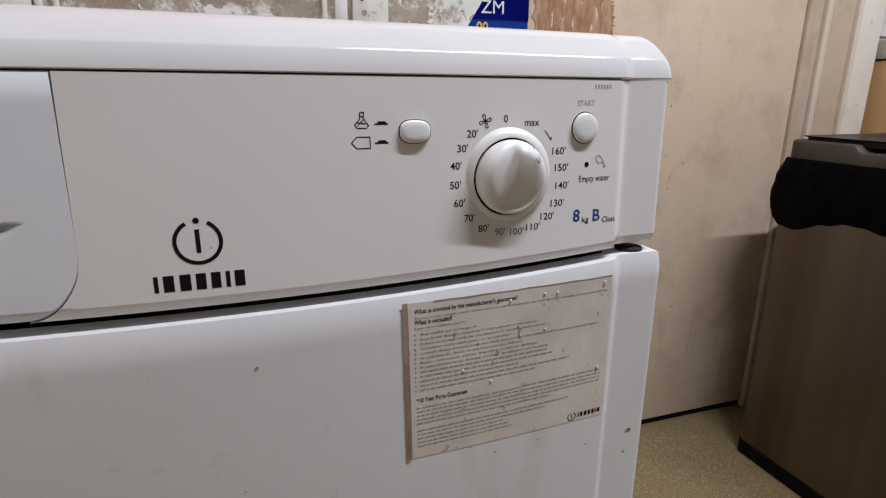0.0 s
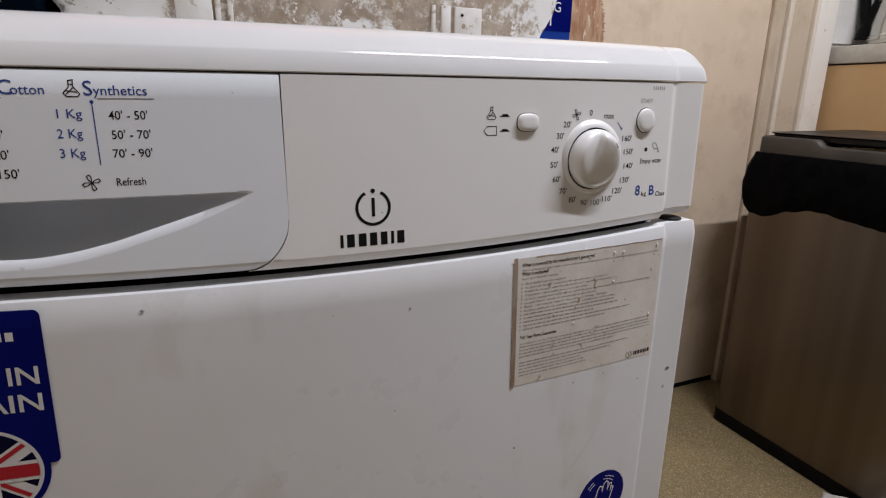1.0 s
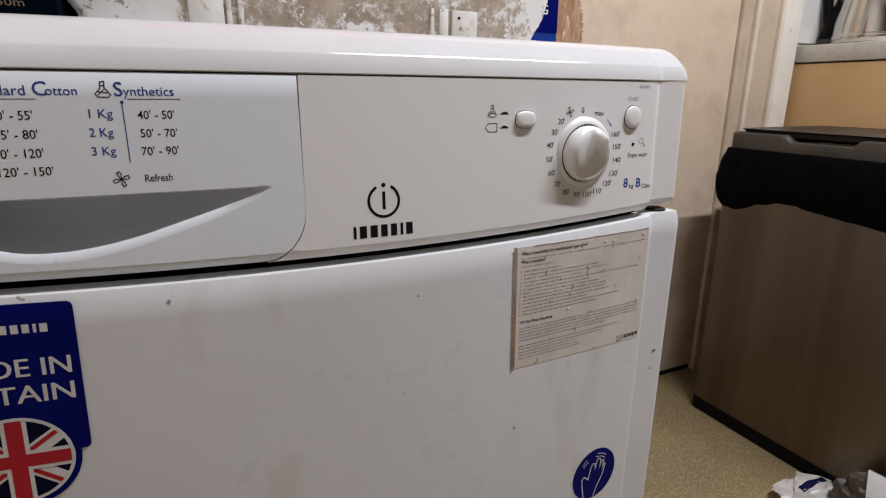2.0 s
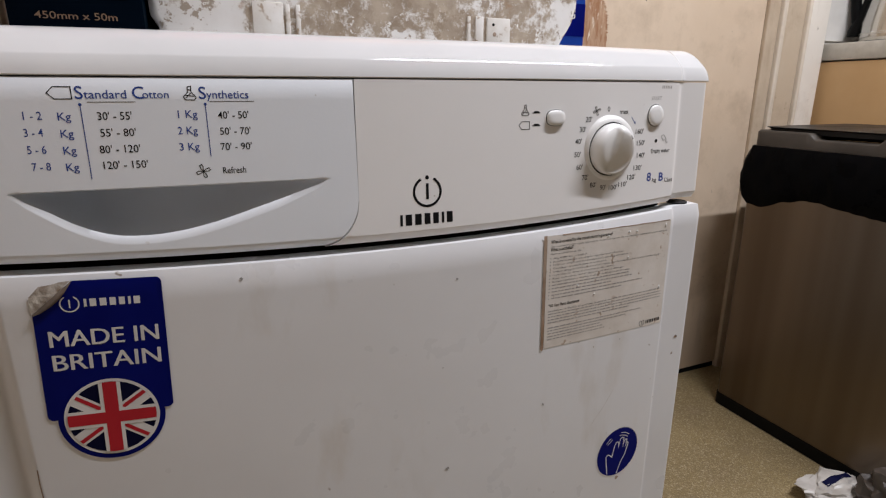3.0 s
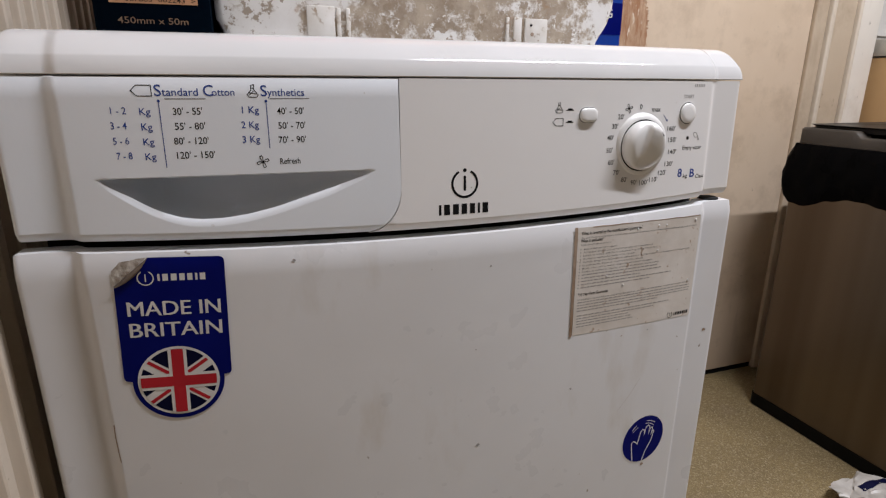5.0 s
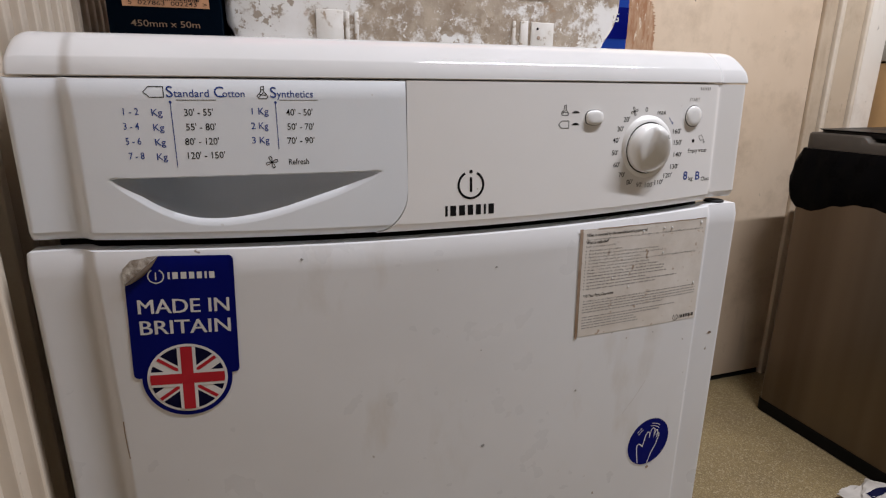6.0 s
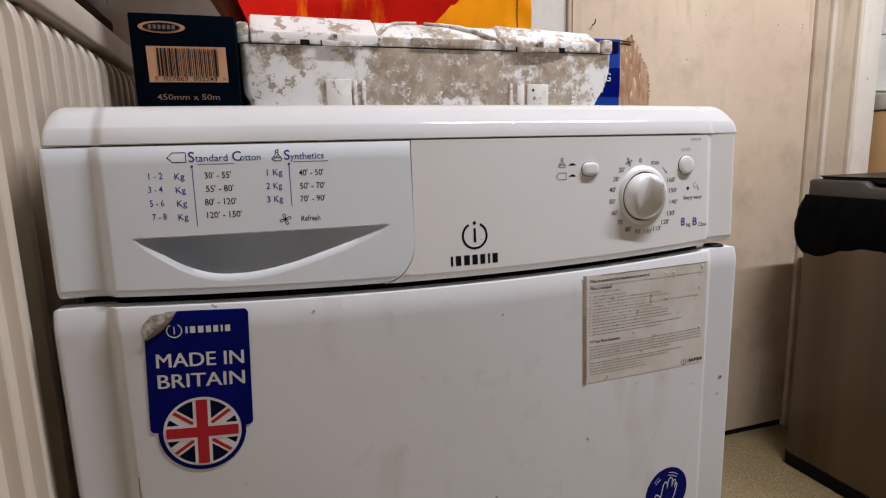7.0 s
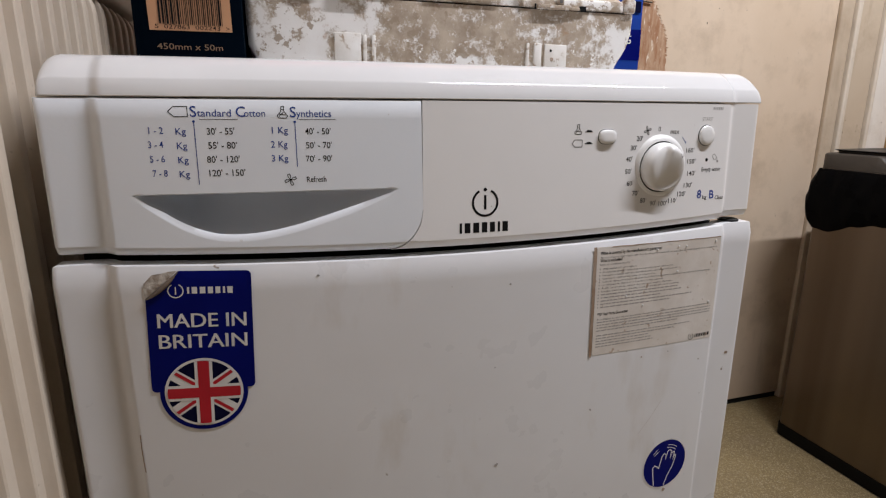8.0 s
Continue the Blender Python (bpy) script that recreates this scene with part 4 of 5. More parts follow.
small_words("The cost of any necessary repairs, carried out by our approved engineers, due to product failure including call out, parts and labour", 0.1182, 0.6887, 0.2530)
small_words("Repairs due to breakdown caused by:", 0.1182, 0.6824, 0.1500)
for k, (end, line) in enumerate(((0.158, "Any wilful act or neglect."), (0.200, "Accidental damage caused by foreign objects or substances."), (0.206, "Failure to comply with the manufacturer's operating instructions."), (0.180, "Consumer replaceable items or accessories."),
                                 (0.247, "Cosmetic damage from functional parts which does not affect the normal use of the appliance including damage"), (0.190, "to paintwork, dents or scratches to the cabinet."), (0.201, "Rust, corrosion, water deposits or water damage."),
                                 (0.209, "Routine maintenance, cleaning, overhaul, modification and descaling."), (0.208, ""), (0.213, ""), (0.188, ""), (0.226, ""), (0.200, ""))):
    z = 0.6784 - 0.00300 * k
    small_print(z + 0.0003, 0.1182, 0.1192, 0.0010)
    if line:
        small_words(line, 0.1215, z, end)
    else:
        small_print(z + 0.0003, 0.1215, end, 0.00090)
small_words("In addition to the labour warranty detailed above,", 0.1192, 0.6308, 0.1900)
small_print(0.6312, 0.1912, 0.252, 0.00085)
for k, end in enumerate((0.253, 0.254, 0.254, 0.212)):
    small_print(0.6285 - 0.0027 * k, 0.1192, end, 0.00085)
for k, end in enumerate((0.228, 0.209, 0.178, 0.182, 0.184)):
    small_print(0.6155 - 0.0027 * k, 0.1195, end, 0.00085)
part("emblem", strokes([arc(0.2320, 0.5990, 0.0031, 118, 422, 20)], 0.0006, GP), BLACK_INK, slip)
part("emblem", strokes([[(0.2320, 0.5974), (0.2320, 0.6010)]], 0.0006, GP), BLACK_INK, slip)
word_bars(0.2372, 0.5974, 0.45, 0.0034, GP, BLACK_INK, slip)
for n, (x, z) in enumerate(((0.2505, 0.6940), (0.2500, 0.6330), (0.2045, 0.6930), (0.1800, 0.6920), (0.1490, 0.6510), (0.1685, 0.6400), (0.2140, 0.6925), (0.2060, 0.6690))):
    bm = bmesh.new()
    bmesh.ops.create_icosphere(bm, subdivisions=2, radius=1.0)
    tall = 0.0019 if n < 2 else 0.0010
    for v in bm.verts:
        v.co = Vector((x + v.co.x * 0.0008, door_y(x) - 0.0005 + v.co.y * 0.0005, z + v.co.z * tall))
    part("bubble", bm, WHITE_INK, slip)

# round blue pictogram sticker
disc = thing("round_sticker", (0.219, door_y(0.219), 0.457), "round blue sticker with a white open-hand outline on the dryer door", "sticker")
GX, GZ, GR = 0.2172, 0.4602, 0.0272
part("rim", fill(arc(GX, GZ, GR + 0.0012, 0, 354, 60), on_door(0.0002)), FLAG_WHITE, disc)
part("backing", fill(arc(GX, GZ, GR, 0, 354, 60), on_door(0.0003)), STICKER_BLUE, disc)
# open hand with thumb and four fingers, as one plain outline
hand_pts = [(-0.0122, -0.0232), (-0.0148, -0.0080), (-0.0155, -0.0018), (-0.0132, 0.0004), (-0.0108, -0.0010), (-0.0076, -0.0040), (-0.0046, 0.0092), (-0.0024, 0.0120), (0.0004, 0.0106), (0.0006, 0.0048), (0.0024, 0.0138), (0.0050, 0.0154),
        (0.0072, 0.0136), (0.0066, 0.0048), (0.0090, 0.0116), (0.0114, 0.0112), (0.0104, 0.0030), (0.0122, 0.0076), (0.0138, 0.0062), (0.0106, -0.0055), (0.0050, -0.0150), (0.0010, -0.0262)]
part("hand_outline", strokes([[(GX + a, GZ + b) for a, b in hand_pts]], 0.0011, on_door(0.0004)), FLAG_WHITE, disc)
part("wave_mark", strokes([arc(GX, GZ, 0.0185, 48, 88, 12), arc(GX, GZ, 0.0215, 50, 84, 12), arc(GX, GZ, 0.0185, 118, 142, 10), arc(GX, GZ, 0.0215, 120, 140, 10)], 0.0007, on_door(0.0004)), FLAG_WHITE, disc)


# small chips and spots on the door
def spot(x, z, r, seed, on=on_door(0.0003)):
    rr = random.Random(seed)
    return fill([(x + r * rr.uniform(0.5, 1.1) * math.cos(k * 0.7), z + r * rr.uniform(0.4, 1.0) * math.sin(k * 0.7)) for k in range(9)], on)


for n, (x, z, r) in enumerate(((0.2880, 0.5710, 0.0024), (0.2888, 0.5712, 0.0012), (-0.1240, 0.6940, 0.0013), (0.0320, 0.6740, 0.0013), (0.1190, 0.5420, 0.0015), (0.0240, 0.5040, 0.0020), (0.2190, 0.4285, 0.0026), (0.1730, 0.5870, 0.0012), (0.205, 0.588, 0.0010), (0.02, 0.60, 0.0010))):
    part("chip", spot(x, z, r, n), RESIDUE if n in (0, 6, 7) else FAINT_INK, door)

# a faint scuff and a scratch beside the step of the door
part("scuff", strokes([((0.2030, 0.535), (0.1960, 0.525), (0.1910, 0.518), (0.1830, 0.509), (0.1780, 0.503))], 0.0011, on_door(0.0002)), SCUFF, door)
part("scratch", strokes([((-0.2588, 0.578), (-0.2592, 0.568), (-0.2590, 0.556), (-0.2586, 0.546))], 0.0007, on_door(0.0003)), RESIDUE, door, "thin brown scratch")

# ---- radiator beside the dryer ----
RX = -0.315
rad = thing("radiator", (RX - 0.03, 0.1, 0.1), "cream fluted panel radiator speckled with rust beside the dryer", "radiator")
part("panel", boxed(RX - 0.030, RX - 0.0182, -0.60, 0.49, 0.13, 0.9365, 0.003), RADIATOR, rad)
part("rear_panel", boxed(RX - 0.075, RX - 0.065, -0.60, 0.49, 0.13, 0.955, 0.003), RADIATOR, rad)
part("top_band", boxed(RX - 0.022, RX - 0.0005, -0.62, 0.505, 0.9375, 0.970, 0.005, 3), RADIATOR, rad)
part("top_grille", boxed(RX - 0.075, RX - 0.0225, -0.62, 0.505, 0.957, 0.967, 0.003), RADIATOR, rad)
part("bottom_band", boxed(RX - 0.022, RX - 0.001, -0.62, 0.505, 0.09, 0.128, 0.005, 3), RADIATOR, rad)
bm = bmesh.new()
prof = [(-0.0130, -0.0080), (-0.0086, -0.0078), (-0.0078, -0.0068), (-0.0070, -0.0022), (-0.0064, -0.0008), (-0.0054, -0.0001), (-0.0025, 0.0), (0.0025, 0.0), (0.0054, -0.0001), (0.0064, -0.0008), (0.0070, -0.0022), (0.0078, -0.0068), (0.0086, -0.0078), (0.0130, -0.0080)]
cols = []
for z, inset in ((0.131, 0.008), (0.137, 0.003), (0.150, 0.0), (0.912, 0.0), (0.922, 0.0012), (0.929, 0.004), (0.934, 0.008)):
    cols.append([bm.verts.new((max(-0.0181, d * 1.75 - 0.0036 - inset), y, z)) for y, d in prof])
for c, d in zip(cols, cols[1:]):
    for k in range(len(prof) - 1):
        bm.faces.new((c[k], c[k + 1], d[k + 1], d[k]))
bmesh.ops.recalc_face_normals(bm, faces=bm.faces)
flute = bpy.data.meshes.new("flute")
bm.to_mesh(flute)
bm.free()
flute.materials.append(RADIATOR)
flute.shade_smooth()
flute.set_sharp_from_angle(angle=radians(24))
for k in range(-17, 15):
    ob = new("flute", flute)
    ob.parent = rad
    ob.matrix_parent_inverse = Matrix.Translation(rad.location).inverted()
    ob.location = (RX, 0.0023 + 0.0342 * k, 0)

# dark shelf board and a black box above the radiator, with a cable on the wall
shelf = thing("shelf_board", (-0.405, 0.3, 1.03), "dark stained wooden shelf board above the radiator", "shelf")
part("board", boxed(LEFT + 0.001, -0.372, -0.40, 0.632, 1.019, 1.039, 0.005, 3), DARK_WOOD, shelf)
part("bracket", boxed(LEFT + 0.001, -0.405, 0.42, 0.44, 0.98, 1.0185, 0.002), DARK_WOOD, shelf)
blk = thing("black_box", (-0.42, BACK - 0.03, 1.10), "small black box fixed to the white wall", "junction box")
part("body", boxed(LEFT + 0.001, -0.405, BACK - 0.05, BACK - 0.0005, 1.093, 1.26, 0.004), BLACK_PLASTIC, blk)
cable = thing("wall_cable", (-0.30, BACK, 1.16), "dark cable hanging in a loop on the wall", "cable")
part("cord", tube([(-0.40 + 0.013 * k, BACK - 0.012, 1.118 + 0.10 * ((k - 7) / 7) ** 2) for k in range(15)], 0.004), BROWN_WRAP, cable)

# ---- things on the dryer ----
TOP = 0.8502
card = thing("film_box", (-0.204, 0.06, TOP), "long navy cardboard box with a copper barcode panel on its end", "box")
BX0, BX1, BY, BZ1 = -0.2440, -0.1658, 0.062, 0.9255
part("carton", boxed(BX0, BX1, BY, BY + 0.46, TOP, BZ1, 0.0012), NAVY_CARD, card)
BF = flat(BY - 0.0004)
part("barcode_panel", fill([(-0.2335, 0.9005), (-0.1745, 0.9010), (-0.1742, 0.8732), (-0.2332, 0.8728)], BF), COPPER_INK, card)
rnd = random.Random(11)
x = -0.2260
BF2 = flat(BY - 0.0008)
while x < -0.1800:
    w = rnd.choice((0.0005, 0.0005, 0.0009, 0.0014))
    low = 0.8775 if not (-0.2065 < x < -0.2045) else 0.8755
    part("barcode_bar", fill([(x, low), (x + w, low), (x + w, 0.8992), (x, 0.8992)], BF2), BLACK_INK, card)
    x += w + rnd.choice((0.0005, 0.0006, 0.0010))
part("print", lettering("5  027863  002243  >", (-0.2295, 0.8742), 0.0030, BF2, 0.0535, 0.002), BLACK_INK, card)
part("print", lettering("450mm x 50m", (-0.2292, 0.8592), 0.0044, BF2, 0.0470, 0.004), DIM_COPPER, card)
part("emblem", fill(arc(-0.2205, 0.9150, 0.0170, 0, 354, 40, 0.0046), BF), COPPER_INK, card)
part("emblem", fill(arc(-0.2205, 0.9150, 0.0135, 0, 354, 40, 0.0034), BF2), BLACK_INK, card)
for k in range(6):
    part("emblem", fill([(-0.2300 + 0.0034 * k, 0.9134), (-0.2278 + 0.0034 * k, 0.9134), (-0.2278 + 0.0034 * k, 0.9166), (-0.2300 + 0.0034 * k, 0.9166)], flat(BY - 0.0012)), GREY_INK, card)

# splattered carry case
case = thing("tool_case", (0.02, 0.2, TOP), "white plastic tool case splattered with dried plaster and dirt", "tool case")
CY0, CY1 = 0.083, 0.275


def loft(rings):
    """Closes rings of equal length into one skin."""
    bm = bmesh.new()
    rows = [[bm.verts.new(p) for p in r] for r in rings]
    n = len(rows[0])
    for a, b in zip(rows, rows[1:]):
        for k in range(n):
            bm.faces.new((a[k], a[(k + 1) % n], b[(k + 1) % n], b[k]))
    bm.faces.new(rows[0][::-1])
    bm.faces.new(rows[-1])
    return bm


# tray with sides that draw in towards the foot
levels = []
for z, left, right, front in ((TOP, -0.1570, 0.1865, -0.001), (0.8600, -0.1590, 0.1905, -0.0015), (0.8670, -0.1635, 0.1950, -0.002), (0.8760, -0.1638, 0.2005, -0.0025), (0.8900, -0.1640, 0.2050, -0.0025), (0.9080, -0.1640, 0.2060, -0.0025)):
    levels.append([(x, y, z) for x, y in rounded_ring(left, right, CY0 + front, CY1, 0.006, 5)])
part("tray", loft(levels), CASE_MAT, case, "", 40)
part("seam_shadow", boxed(-0.1615, 0.2030, CY0 - 0.0008, CY1 - 0.004, 0.9082, 0.9092), DARK, case)


def lid_block(x0, x1, drop0, drop1, profile, name):
    """A stretch of the lid: its section swept along x, the upper part sinking from drop0 to drop1."""
    rings, xs = [], [x0, x0 + 0.0012] + spread(x0 + 0.006, x1 - 0.006, 0.012) + [x1 - 0.0012, x1]
    for x in xs:
        t = (x - x0) / (x1 - x0)
        sink = drop0 + (drop1 - drop0) * t
        shy = 0.0014 if x in (x0, x1) else 0.0
        rings.append([(x, y + (shy if y < CY0 + 0.05 else 0), z - (sink + shy) * min(1.0, max(0.0, (z - 0.9195) / 0.010))) for y, z in profile])
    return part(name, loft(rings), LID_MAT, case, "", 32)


LIP = [(CY0 - 0.0030, 0.9094), (CY0 - 0.0042, 0.9104), (CY0 - 0.0044, 0.9165), (CY0 - 0.0034, 0.9186), (CY0 + 0.0010, 0.9210), (CY0 + 0.0170, 0.9352), (CY0 + 0.0220, 0.9378), (CY1, 0.9380), (CY1, 0.9094)]
MID = [(CY0 - 0.0010, 0.9094), (CY0 - 0.0022, 0.9100), (CY0 - 0.0024, 0.9168), (CY0 - 0.0012, 0.9182), (CY0 + 0.0050, 0.9186), (CY0 + 0.0080, 0.9230), (CY0 + 0.0160, 0.9325), (CY0 + 0.0230, 0.9355), (CY1, 0.9365), (CY1, 0.9094)]
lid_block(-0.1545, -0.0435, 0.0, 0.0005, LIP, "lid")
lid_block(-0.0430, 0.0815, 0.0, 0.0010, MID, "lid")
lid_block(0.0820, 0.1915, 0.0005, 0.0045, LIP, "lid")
# raised ribs that frame the grip
for line in (((-0.0435, 0.9096), (-0.0432, 0.9150), (-0.0420, 0.9200), (-0.0385, 0.9240), (-0.0320, 0.9300), (-0.0220, 0.9335), (-0.0120, 0.9350), (0.0, 0.9354)),
             ((0.0080, 0.9354), (0.0260, 0.9345), (0.0420, 0.9322), (0.0580, 0.9280), (0.0700, 0.9220), (0.0780, 0.9175), (0.0815, 0.9130), (0.0822, 0.9096))):
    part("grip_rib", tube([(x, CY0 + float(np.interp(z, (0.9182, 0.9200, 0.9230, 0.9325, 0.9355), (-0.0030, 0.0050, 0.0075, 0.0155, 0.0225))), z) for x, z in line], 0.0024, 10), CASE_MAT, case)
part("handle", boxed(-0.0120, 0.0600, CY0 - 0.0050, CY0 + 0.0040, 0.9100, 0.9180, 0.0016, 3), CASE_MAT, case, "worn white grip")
for plate0, plate1, gap0, gap1, catch in ((-0.094, -0.059, -0.1130, -0.1050, -0.0825), (0.096, 0.130, 0.1420, 0.1490, 0.1210)):
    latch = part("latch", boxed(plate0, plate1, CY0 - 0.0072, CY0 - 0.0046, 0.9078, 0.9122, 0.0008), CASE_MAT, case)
    part("latch_gap", boxed(gap0, gap1, CY0 - 0.0050, CY0 - 0.0040, 0.9080, 0.9125), DARK, latch)
    part("latch_gap", boxed(plate0 - 0.0015, plate0 - 0.0003, CY0 - 0.0052, CY0 - 0.0040, 0.9080, 0.9125), DARK, latch)
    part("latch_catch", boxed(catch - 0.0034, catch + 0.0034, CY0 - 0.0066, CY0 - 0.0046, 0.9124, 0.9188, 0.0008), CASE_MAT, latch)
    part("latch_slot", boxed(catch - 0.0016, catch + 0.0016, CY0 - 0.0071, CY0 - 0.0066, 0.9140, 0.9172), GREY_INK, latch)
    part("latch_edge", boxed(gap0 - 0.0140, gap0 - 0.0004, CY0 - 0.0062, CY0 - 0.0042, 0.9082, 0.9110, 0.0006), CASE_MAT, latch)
for x0, x1, top in ((-0.0930, -0.0700, 0.8795), (-0.0685, -0.0650, 0.8785), (-0.0605, -0.0570, 0.8785), (0.0880, 0.0912, 0.8775), (0.0960, 0.1040, 0.8775), (0.1075, 0.1310, 0.8770)):
    part("rib", boxed(x0, x1, CY0 - 0.0040, CY0 + 0.010, TOP + 0.0005, top, 0.0008), RIB_WHITE, case)
part("screw_hole", lathe([(0.0012, 0.0), (0.0012, 0.0003)], (0.1135, CY0 - 0.0040, 0.8712), "y", 12), DARK, case)
part("rust_spot", lathe([(0.0019, 0.0), (0.0015, 0.0004)], (0.1150, CY0 - 0.0040, 0.8632), "y", 9), RESIDUE, case, "rusty screw head")
part("lid_clip", boxed(0.1925, 0.2050, CY0 - 0.0060, CY0 + 0.006, 0.9085, 0.9225, 0.003), CASE_MAT, case)
part("lid_clip", boxed(-0.1655, -0.1555, CY0 - 0.0030, CY0 + 0.010, 0.9092, 0.9262, 0.0025), CASE_MAT, case)

# blue box behind the case
blue = thing("blue_box", (0.245, 0.17, TOP), "bright blue cardboard box with white and yellow print", "box")
part("carton", boxed(0.2125, 0.2790, 0.170, 0.275, TOP, 0.9435, 0.0012), BLUE_CARD, blue)
BB = flat(0.1696)
part("label_band", fill([(0.2127, 0.8745), (0.2788, 0.8745), (0.2788, 0.9090), (0.2127, 0.9090)], BB), STICKER_BLUE, blue, "dark blue printed band")
BC = flat(0.1690)
part("print", lettering("G", (0.2565, 0.8930), 0.0095, BC, 0.0080, 0.0), WHITE_INK, blue)
part("print", lettering("ZM", (0.2330, 0.8795), 0.0105, BC, 0.0212, 0.0), WHITE_INK, blue)
part("print", lettering("00", (0.2290, 0.8640), 0.0085, BC, 0.0110, 0.012), YELLOW_INK, blue)
part("dark_panel", boxed(0.2660, 0.2755, 0.1688, 0.1698, 0.9280, 0.9400), FLAG_NAVY, blue)

# red and amber bag standing behind the case
bag = thing("shopping_bag", (0.03, 0.33, TOP), "crumpled red and amber fabric shopping bag standing behind the case", "bag")


def wave(x, z, seed):
    return 0.012 * noise.noise((x * 7 + seed, z * 9, seed)) + 0.009 * abs(noise.noise((x * 22, z * 17 + seed, 3.1))) - 0.080 * min(1.0, max(0.0, (-0.05 - x) / 0.12)) ** 1.5


def cloth(left, right, y, mat, name, seed, thick=0.004):
    bm, front, rear = bmesh.new(), [], []
    nx, nz = 44, 56
    for i in range(nx + 1):
        a, b = [], []
        for k in range(nz + 1):
            z = TOP + 0.62 * k / nz
            lo, hi = left(z), right(z)
            x = lo + (hi - lo) * i / nx
            w = wave(x, z, seed)
            a.append(bm.verts.new((x, y + w, z)))
            b.append(bm.verts.new((x, y + w + thick, z)))
        front.append(a)
        rear.append(b)
    for g in (front, rear):
        for c, d in zip(g, g[1:]):
            for k in range(nz):
                bm.faces.new((c[k], d[k], d[k + 1], c[k + 1]))
    for c, d in ((front[0], rear[0]), (front[-1], rear[-1])):
        for k in range(nz):
            bm.faces.new((c[k], c[k + 1], d[k + 1], d[k]))
    for k in (0, nz):
        for i in range(nx):
            bm.faces.new((front[i][k], front[i + 1][k], rear[i + 1][k], rear[i][k]))
    part(name, bm, mat, bag, "", 60)


split = lambda z: 0.082 + 0.98 * (z - 0.984) if z < 1.024 else max(0.06, 0.1212 - 0.55 * (z - 1.024))
cloth(lambda z: -0.168 - 0.42 * (z - 0.986), lambda z: min(0.153, split(z) + 0.004), 0.305, BAG_RED, "front_panel", 2.0)
cloth(lambda z: min(0.149, max(-0.03, split(z))), lambda z: 0.2215, 0.300, BAG_YELLOW, "corner_panel", 5.0)
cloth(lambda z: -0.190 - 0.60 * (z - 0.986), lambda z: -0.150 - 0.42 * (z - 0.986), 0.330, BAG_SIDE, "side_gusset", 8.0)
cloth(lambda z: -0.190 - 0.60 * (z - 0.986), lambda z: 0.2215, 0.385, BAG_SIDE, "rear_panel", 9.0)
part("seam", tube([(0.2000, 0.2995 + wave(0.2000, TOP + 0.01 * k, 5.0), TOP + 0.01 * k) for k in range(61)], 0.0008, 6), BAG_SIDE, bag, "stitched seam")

# ---- pedal bin ----
bin_ = thing("waste_bin", (1.27, 0.33, 0), "tall stainless steel waste bin, black liner folded over its rim", "bin")
X0, X1, Y0, Y1 = 1.068, 1.400, 0.090, 0.549


def prism(ring, levels):
    """Stacked outlines: levels of (z, outset)."""
    bm, rows = bmesh.new(), []
    cx, cy = sum(p[0] for p in ring) / len(ring), sum(p[1] for p in ring) / len(ring)
    for z, o in levels:
        rows.append([bm.verts.new((x + math.copysign(o, x - cx), y + math.copysign(o, y - cy), z)) for x, y in ring])
    n = len(ring)
    for a, b in zip(rows, rows[1:]):
        for k in range(n):
            bm.faces.new((a[k], a[(k + 1) % n], b[(k + 1) % n], b[k]))
    bm.faces.new(rows[0][::-1])
    bm.faces.new(rows[-1])
    return bm


ring = rounded_ring(X0, X1, Y0, Y1, 0.014)
part("body", prism(ring, [(0.034, -0.001), (0.60, -0.001), (0.69, -0.001)]), STEEL, bin_, "brushed stainless steel body")
part("base", prism(ring, [(0.0, 0.001), (0.003, 0.003), (0.0335, 0.003), (0.0338, 0.0)]), BLACK_PLASTIC, bin_, "black plastic base ring")
# liner folded over the rim, its hem uneven
bm, rows = bmesh.new(), []
dense = []
for a, b in zip(ring, ring[1:] + ring[:1]):
    n = max(1, int(math.dist(a, b) / 0.008))
    dense += [(a[0] + (b[0] - a[0]) * k / n, a[1] + (b[1] - a[1]) * k / n) for k in range(n)]
cx, cy = (X0 + X1) / 2, (Y0 + Y1) / 2
for x, y in dense:
    hem = float(np.interp(y, [Y0, 0.17, 0.40, 0.45, 0.505, 0.545, Y1], [0.565, 0.562, 0.583, 0.570, 0.548, 0.552, 0.575])) + 0.004 * noise.noise((x * 40, y * 40, 0))
    col = []
    for k in range(9):
        z = 0.691 + (hem - 0.691) * k / 8
        puff = 0.004 + 0.010 * math.sin(math.pi * k / 8) ** 0.6 + 0.004 * noise.noise((x * 60, y * 60, z * 22)) + 0.003 * noise.noise((x * 150, y * 150, z * 60))
        ux, uy = x - cx, y - cy
        ex = math.copysign(1, ux) if abs(ux) > (X1 - X0) / 2 - 0.023 else 0
        ey = math.copysign(1, uy) if abs(uy) > (Y1 - Y0) / 2 - 0.023 else 0
        if k == 8:
            puff = 0.002
        col.append(bm.verts.new((x + ex * puff, y + ey * puff, z)))
    rows.append(col)
for c, d in zip(rows, rows[1:] + rows[:1]):
    for k in range(8):
        bm.faces.new((c[k], d[k], d[k + 1], c[k + 1]))
part("liner", bm, BIN_LINER, bin_, "shiny black plastic liner folded over the rim", 60)
